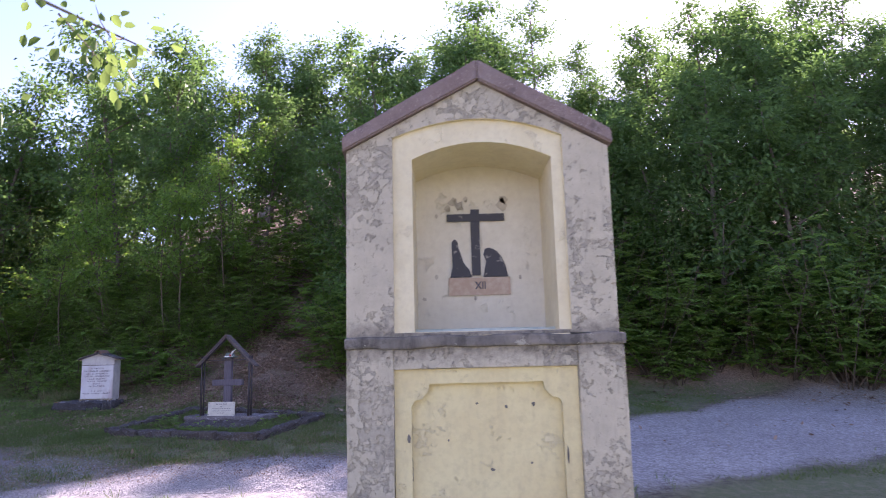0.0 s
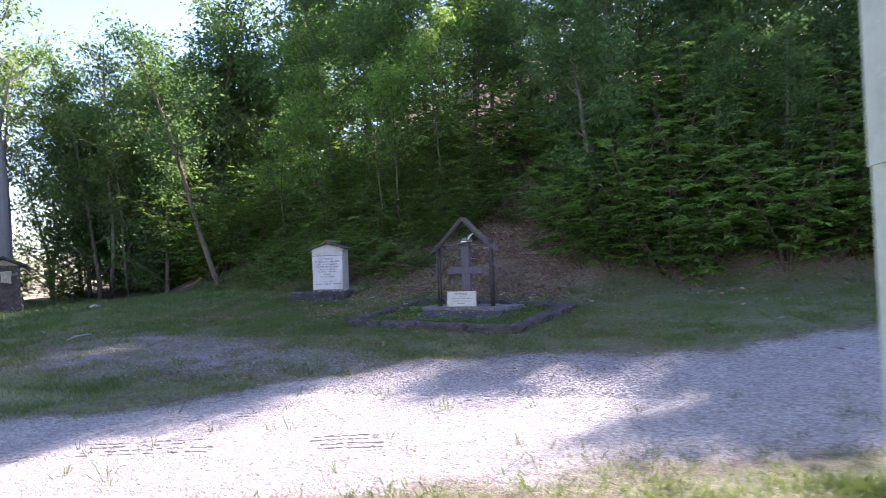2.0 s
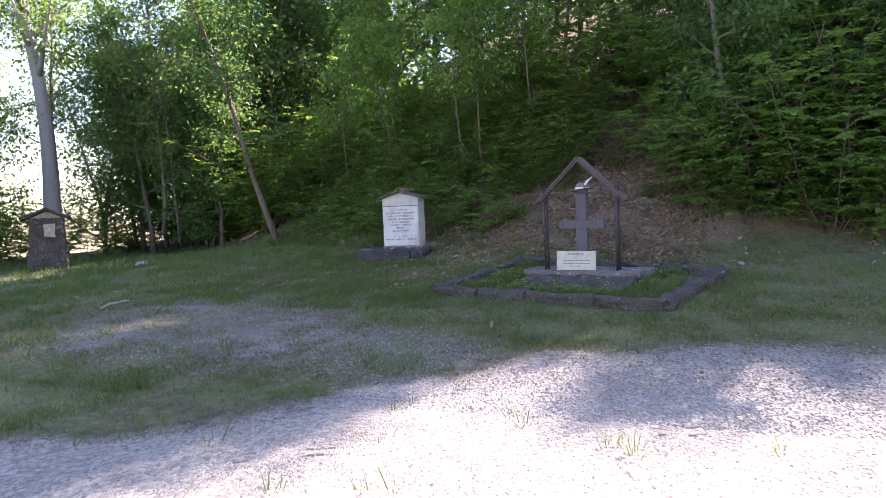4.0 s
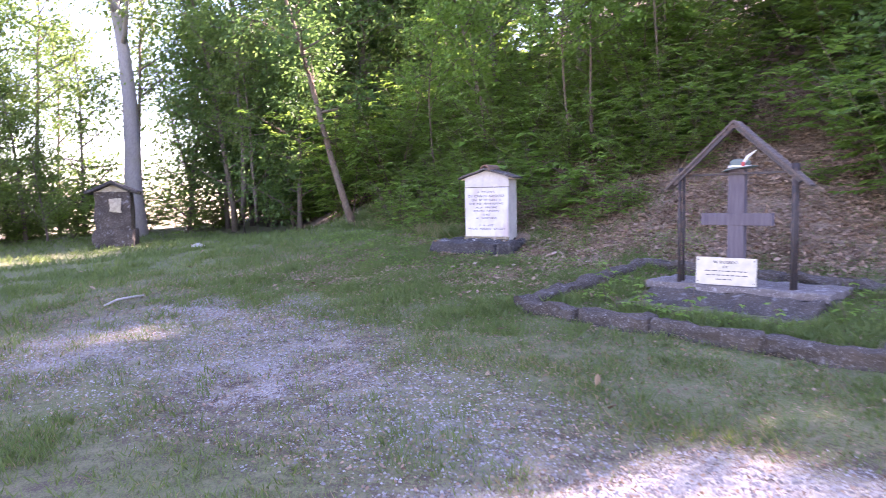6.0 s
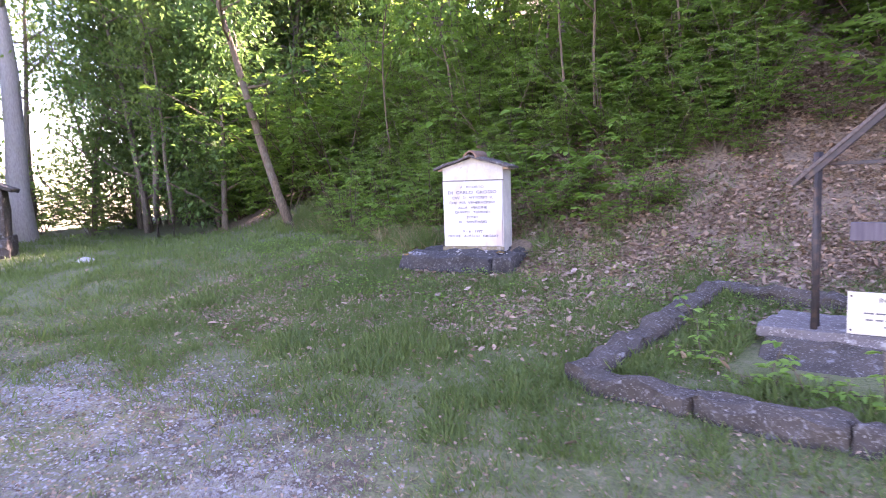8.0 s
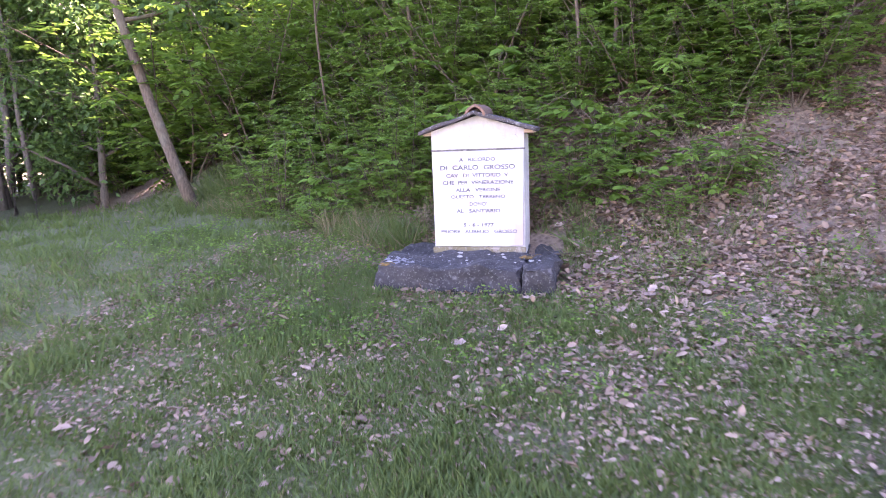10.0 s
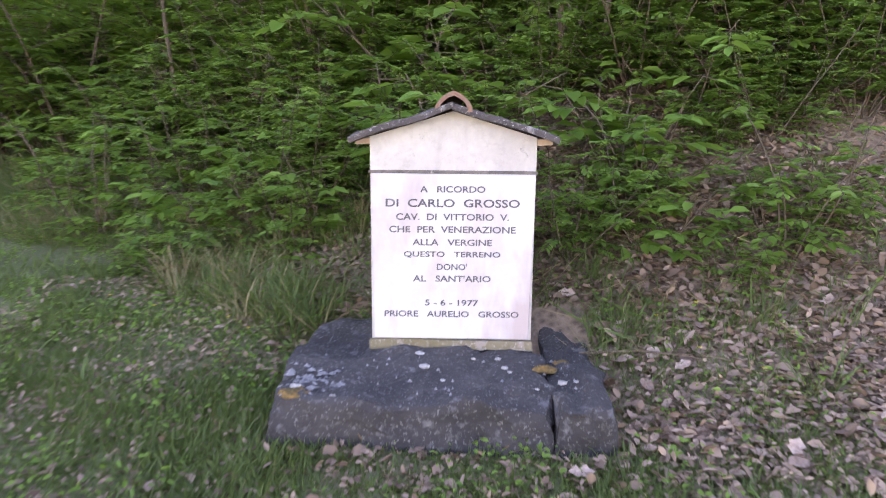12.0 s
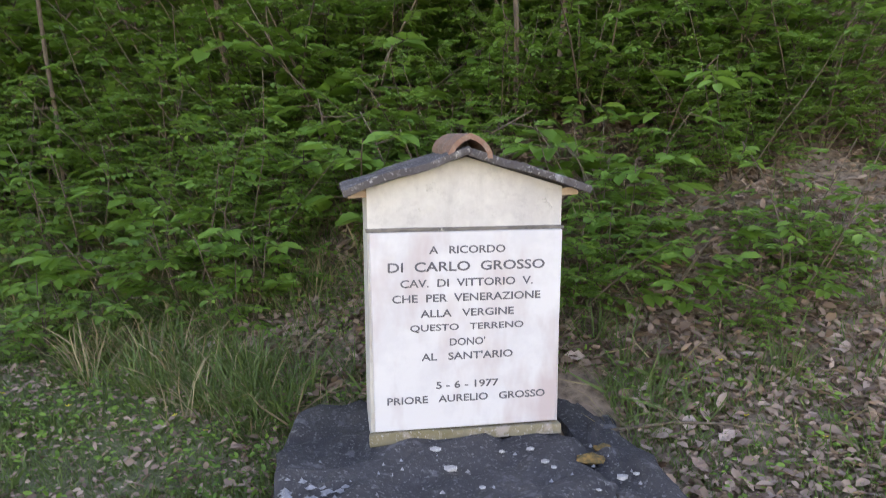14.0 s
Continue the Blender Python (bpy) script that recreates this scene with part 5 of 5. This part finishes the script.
make_grass("verge_grass", 3, 60000, (-7, 2.5, 2.5, 7.2), 0.022, 0.08, M_GRASS, "sunlit taller grass by the gravel track")
make_grass("side_grass", 9, 36000, (-17, -5.5, 2.5, 8.6), 0.03, 0.085, M_GRASS, "patchy grass beside the gravel track")
make_grass("far_grass", 4, 30000, (-24, -9, 8, 20), 0.05, 0.14, M_GRASS, "green lawn grass towards the trees", wide=0.14)


def bank_keep(x, y):
    s = lookup("bank", x, y)
    return ((s > -0.25) & (s < 3.2)) * np.clip(lookup("tuft", x, y), 0, 1) * np.where(x < -8.0, 1.0, 0.14)


ARCHED = ([(0, 0.5, 0), (0.55, 0.40, 0.05), (0.85, 0.25, -0.06), (1, 0, -0.22), (0.85, -0.25, -0.06), (0.55, -0.40, 0.05), (0, -0.5, 0)], [(0, 1, 5, 6), (1, 2, 4, 5), (2, 3, 4)])


def make_tufts(name, seed, count, area, lo, hi, material, label, keep, per=22, lean=0.55, wide=0.022):
    """Tufts of long blades that bend over outwards."""
    at, nr = scatter(seed, count, *area, keep)
    size = nr.uniform(lo, hi, len(at))
    num = nr.integers(per // 2, per * 3 // 2, len(at))
    idx = np.repeat(np.arange(len(at)), num)
    k = len(idx)
    a = nr.uniform(0, 6.283, k)
    out = np.stack([np.cos(a), np.sin(a), np.zeros(k)], 1) * np.abs(nr.normal(lean, 0.3, k))[:, None]
    along = out + np.array([0, -0.12, 1.0])
    length = size[idx] * nr.uniform(0.5, 1.2, k)
    facing = -out + np.array([0, 0, 0.4]) + nr.normal(0, 0.3, (k, 3))
    root = at[idx] + out * 0.05 + nr.normal(0, 0.02, (k, 3)) * np.array([1, 1, 0]) - np.array([0, 0, 0.012])
    me = blades(name, root, along, facing, length, wide * length + 0.0022, ARCHED, material)
    return tagged(new(name, me), label, "grass", kind="stuff")


def slope_keep(x, y):
    s = lookup("bank", x, y)
    return ((s > -0.35) & (s < 3.4)) * np.clip(lookup("tuft", x, y) + 0.2, 0.1, 1) * np.where(x < -8.2, 1.0, 0.07)


def tuft_keep(x, y):
    return turf_keep(x, y) * (lookup("tuft", x + 2.3, y + 1.1) > 0.6)


make_tufts("bank_tufts", 41, 1700, (-12.5, -5.5, 14.6, 19.5), 0.11, 0.27, M_GRASS, "tufts of long arching grass on the bank", slope_keep, 20, 0.6, 0.017)
make_tufts("straw_tufts", 42, 300, (-12.0, -6.0, 14.6, 18.5), 0.16, 0.34, M_STRAW, "dry straw-coloured grass tufts on the bank", slope_keep, 14, 0.8, 0.015)
make_tufts("lawn_tufts", 43, 2200, (-11.5, -1.5, 8.0, 15.3), 0.05, 0.12, M_GRASS, "small tufts of grass in the trodden lawn", tuft_keep, 12, 0.8, 0.035)
make_tufts("verge_tufts", 44, 500, (-7.5, 2.5, 2.8, 8.2), 0.06, 0.15, M_GRASS, "small tufts of grass along the gravel track", lambda x, y: 0.15 + turf_keep(x, y), 12, 0.7, 0.03)
make_grass("bank_grass", 5, 6000, (-13, -5.5, 14.5, 20), 0.10, 0.22, M_GRASS, "long green grass on the bank", bank_keep, 0.05, 0.8)
make_grass("dry_grass", 6, 2500, (-12, -6, 14.5, 19), 0.10, 0.32, M_STRAW, "dry straw-coloured grass tufts on the bank", bank_keep, 0.024, 1.1)


def plot_keep(x, y):
    px, py = plot_xy(x, y)
    return ((np.abs(px) < 1.36) & (py > -0.98) & (py < 0.98)) * np.clip(lookup("tuft", x, y), 0.1, 1)


make_grass("plot_grass", 8, 9000, (-6, -2, 10.6, 14.2), 0.05, 0.13, M_GRASS, "green weeds inside the kerbed plot", plot_keep, 0.09)


def weed_keep(x, y):
    s = lookup("bank", x, y)
    return ((s > -2.2) & (s < 2.6)) * (lookup("tuft", x + 1.3, y + 4.1) > 0.55) * np.where(x < -7.9, 0.9, 0.55)


def make_weeds():
    """Small broad leaves of low herbs, in patches."""
    at, nr = scatter(51, 13000, -11.5, -4.5, 13.0, 18.5, weed_keep)
    k = len(at)
    along = nr.normal(0, 1, (k, 3)) * np.array([1, 1, 0.25]) + np.array([0, 0, 0.25])
    facing = nr.normal(0, 0.4, (k, 3)) + np.array([0, -0.2, 1.0])
    length = nr.uniform(0.012, 0.034, k)
    me = blades("low_weeds", at + np.array([0, 0, 1.0]) * nr.uniform(0.01, 0.09, (k, 1)), along, facing, length, length * 0.55, OVAL, M_LEAF_SHRUB)
    return tagged(new("low_weeds", me), "low broad-leaved green weeds in patches", "weeds", kind="stuff")


make_weeds()


def litter_keep(x, y):
    return np.clip(lookup("litter", x, y) + 0.03, 0, 1) * np.clip(lookup("tuft", x + 3.1, y - 1.7), 0.1, 1)


def make_litter(name, seed, count, area, lo, hi, keep=litter_keep):
    at, nr = scatter(seed, count, *area, keep)
    k = len(at)
    along = nr.normal(0, 1, (k, 3)) * np.array([1, 1, 0.3])
    facing = nr.normal(0, 0.5, (k, 3)) + np.array([0, 0, 1.0])
    length = nr.uniform(lo, hi, k)
    me = blades(name, at + np.array([0, 0, 0.012]) + np.abs(nr.normal(0, 0.012, (k, 1))) * np.array([0, 0, 1.0]), along, facing, length, length * nr.uniform(0.4, 0.7, k), OVAL, M_FALLEN)
    return tagged(new(name, me), "brown fallen leaves scattered on the bank", "leaves", kind="stuff")


make_litter("fallen_leaves", 21, 42000, (-9, -2.5, 12.0, 19), 0.03, 0.072)
make_litter("leaf_crumbs", 23, 26000, (-11, -1, 8.5, 15.6), 0.010, 0.030, lambda x, y: np.clip(0.35 + 0.6 * lookup("tuft", x + 5.3, y - 2.9), 0.05, 1))
make_litter("leaf_crumbs", 24, 15000, (-10.2, -5.5, 12.4, 16.2), 0.014, 0.042, lambda x, y: np.clip(0.4 + 0.6 * lookup("tuft", x + 4.3, y - 1.9), 0.1, 1))
make_litter("fallen_leaves", 22, 9000, (-15, 10, 9, 23), 0.04, 0.10)


def make_stones(name, seed, count, area, lo, hi):
    """Loose gravel: small uneven stones."""
    at, nr = scatter(seed, count, *area, lambda x, y: np.clip(lookup("gravel", x, y) - 0.2, 0, 1))
    k = len(at)
    size = nr.uniform(lo, hi, k)[:, None] * nr.uniform(0.6, 1.3, (k, 3)) * np.array([1, 1, 0.6])
    a = nr.uniform(0, 6.283, k)
    ca, sa = np.cos(a)[:, None], np.sin(a)[:, None]
    six = np.array([(1, 0, 0), (0, 1, 0), (-1, 0, 0), (0, -1, 0), (0, 0, 1), (0, 0, -1)], float)
    v = six[None] * size[:, None, :]
    v = np.stack([v[..., 0] * ca - v[..., 1] * sa, v[..., 0] * sa + v[..., 1] * ca, v[..., 2]], axis=-1) + at[:, None, :]
    tri = np.array([(0, 1, 4), (1, 2, 4), (2, 3, 4), (3, 0, 4)])
    faces = (np.arange(k)[:, None, None] * 6 + tri[None]).reshape(-1, 3)
    me = mesh_from(name, v.reshape(-1, 3), [tuple(f) for f in faces.tolist()], M_GRIT)
    return tagged(new(name, me), "small pale gravel stones lying loose", "gravel", kind="stuff")


make_stones("gravel_stones", 31, 24000, (-10, 1, 4.5, 12.8), 0.004, 0.011)
make_stones("yard_gravel", 32, 26000, (-9.5, -1.0, 8.0, 12.6), 0.005, 0.014)


def make_tracks():
    """Tyre treads pressed into the gravel: rows of small dark earth ridges."""
    nr = np.random.default_rng(12)
    verts, faces = [], []
    for x0, y0, x1, y1 in ((-6.6, 5.75, -3.0, 6.85), (-6.4, 5.55, -3.2, 6.60), (-5.2, 7.0, -1.2, 8.4)):
        steps_n = int(math.hypot(x1 - x0, y1 - y0) / 0.045)
        for k in range(steps_n):
            if noise.noise((k * 0.07, x0, 3.0)) < 0.05 or nr.random() < 0.25:
                continue
            u = k / steps_n
            for lane in (-0.05, 0.05):
                cx, cy = x0 + (x1 - x0) * u - lane * 0.3 + nr.normal(0, 0.006), y0 + (y1 - y0) * u + lane + nr.normal(0, 0.006) + 0.12 * math.sin(u * 4)
                z = height(cx, cy)
                w, d, h = 0.032, 0.011, nr.uniform(0.003, 0.010)
                b = len(verts)
                verts += [(cx - w, cy - d, z - 0.006), (cx + w, cy - d + 0.012, z - 0.006), (cx + w, cy + d + 0.012, z - 0.006), (cx - w, cy + d, z - 0.006), (cx - w * 0.6, cy, z + h), (cx + w * 0.6, cy + 0.01, z + h)]
                faces += [(b, b + 1, b + 5, b + 4), (b + 2, b + 3, b + 4, b + 5), (b + 1, b + 2, b + 5), (b + 3, b, b + 4)]
    return tagged(new("tyre_tracks", mesh_from("tyre_tracks", verts, faces, M_SOIL)), "ridged tyre tracks pressed into the gravel", "tyre tracks", kind="stuff")


n = Nodes("damp_soil")
M_SOIL = n.finish(n.mix(n.noise(30, 4), (0.22, 0.19, 0.165), (0.36, 0.32, 0.29)), 0.95)
make_tracks()


def build_flowers():
    rng = random.Random(8)
    bm = bmesh.new()
    mid = bm.verts.new((0, 0, 0.004))
    ring = [bm.verts.new(((0.013 if j % 2 else 0.006) * math.cos(6.283 * j / 10), (0.013 if j % 2 else 0.006) * math.sin(6.283 * j / 10), 0.008 if j % 2 else 0.003)) for j in range(10)]
    for j in range(10):
        bm.faces.new((mid, ring[j], ring[(j + 1) % 10]))
    petals = bpy.data.meshes.new("petals")
    bm.to_mesh(petals)
    bm.free()
    petals.materials.append(M_FLOWER)
    v, f = tube([(0, 0, -0.14), (0.004, 0, -0.07), (0, 0, 0)], [0.0018, 0.0016, 0.0014], 5)
    stem = mesh_from("stem", v, f, M_GRASS)
    for x, y in [(-6.55, 15.35), (-6.62, 15.02), (-6.42, 14.86), (-6.75, 15.25), (-8.75, 15.35), (-8.6, 15.2), (-9.2, 15.5), (-9.55, 15.7), (-6.2, 15.6), (-8.95, 15.9)]:
        fl = thing("yellow_flower", pose(x, y, height(x, y) + 0.10 + rng.uniform(0, 0.05), rng.uniform(-25, 5), rng.uniform(-15, 15), 0), "small yellow wild flower in the grass", "flower", "yellow flowers by the stele")
        part("petals", petals, None, fl)
        part("stem", stem, None, fl, "thin green stem")


build_flowers()


def build_stick():
    x, y = -10.23, 10.95
    pts = [(x + 0.02, y - 0.24, height(x, y - 0.24) + 0.03), (x - 0.01, y - 0.06, height(x, y) + 0.04), (x, y + 0.14, height(x, y + 0.14) + 0.035), (x + 0.02, y + 0.26, height(x, y + 0.26) + 0.03)]
    v, f = tube(pts, [0.013, 0.015, 0.013, 0.010], 8)
    tagged(new("stick", mesh_from("stick", v, f, M_PEBBLE, True)), "pale barkless stick lying on the lawn", "stick")
    x, y = -13.53, 14.9
    bm = bmesh.new()
    bmesh.ops.create_icosphere(bm, subdivisions=2, radius=0.11)
    for v in bm.verts:
        v.co = Vector((v.co.x * 1.3, v.co.y, v.co.z * 0.5)) + 0.025 * noise.noise_vector(v.co * 14)
    bmesh.ops.translate(bm, vec=(x, y, height(x, y) + 0.03), verts=bm.verts)
    tagged(part("pale_stone", bm, M_PEBBLE, None), "pale flat stone lying in the lawn", "stone")
    x, y = -6.85, 15.12
    pts = [(x - 0.25, y, height(x - 0.25, y) + 0.045), (x, y + 0.01, height(x, y) + 0.05), (x + 0.22, y - 0.02, height(x + 0.22, y) + 0.04)]
    v, f = tube(pts, [0.007, 0.006, 0.004], 6)
    tagged(new("twig", mesh_from("twig", v, f, M_TWIG, True)), "thin brown twig lying beside the stele", "twig")


build_stick()


def build_single_leaves():
    """The fallen leaves that lie nearest to the stele, one by one."""
    rng = random.Random(19)
    kinds = []
    for k in range(4):
        bm = bmesh.new()
        outline = [(0, 0), (0.3, 0.34), (0.45, 0.24), (0.65, 0.36), (0.8, 0.18), (1.0, 0.0), (0.8, -0.2), (0.62, -0.33), (0.45, -0.22), (0.28, -0.33)] if k % 2 else [(0, 0), (0.25, 0.26), (0.55, 0.34), (0.8, 0.22), (1, 0), (0.8, -0.22), (0.55, -0.34), (0.25, -0.26)]
        curl = 0.12 + 0.08 * k
        rib = [bm.verts.new((u, 0, curl * (u - 0.5) ** 2)) for u in (0.0, 0.5, 1.0)]
        half = len(outline) // 2
        up = [bm.verts.new((u, v, curl * (u - 0.5) ** 2 + 0.5 * v * v * (1 + 0.4 * k))) for u, v in outline[1:half]]
        dn = [bm.verts.new((u, v, curl * (u - 0.5) ** 2 + 0.7 * v * v)) for u, v in outline[half + 1:]]
        bm.faces.new([rib[0], rib[1], rib[2]] + up[::-1])
        bm.faces.new([rib[2], rib[1], rib[0]] + dn[::-1])
        bmesh.ops.triangulate(bm, faces=bm.faces[:])
        me = bpy.data.meshes.new("fallen_leaf")
        bm.to_mesh(me)
        bm.free()
        me.materials.append(M_LEAF_DRY)
        kinds.append(me)
    made = 0
    while made < 280:
        x, y = rng.uniform(-8.9, -5.6), rng.uniform(13.6, 16.2)
        if rng.random() > masks(x, y)[2] + 0.10 or not bool(clear(np.float64(x), np.float64(y))):
            continue
        ob = part("fallen_leaf", kinds[made % 4], None, ground)
        ob.matrix_world = pose(x, y, height(x, y) + 0.018 + 0.02 * rng.random(), rng.gauss(0, 14), rng.gauss(-10, 14), rng.uniform(0, 360)) @ Matrix.Diagonal((*[rng.uniform(0.05, 0.095)] * 3, 1))
        made += 1


n = Nodes("dry_leaf")
oi = n.add("ShaderNodeObjectInfo").outputs["Random"]
vein2 = n.noise(3.0, 5)
M_LEAF_DRY = n.finish(n.mix(n.ramp(vein2, 0.4, 0.7, 0, 0.5), n.mix(oi, (0.15, 0.085, 0.055), (0.52, 0.39, 0.32)), (0.16, 0.09, 0.06)), 0.75, vein2, 0.05)
build_single_leaves()
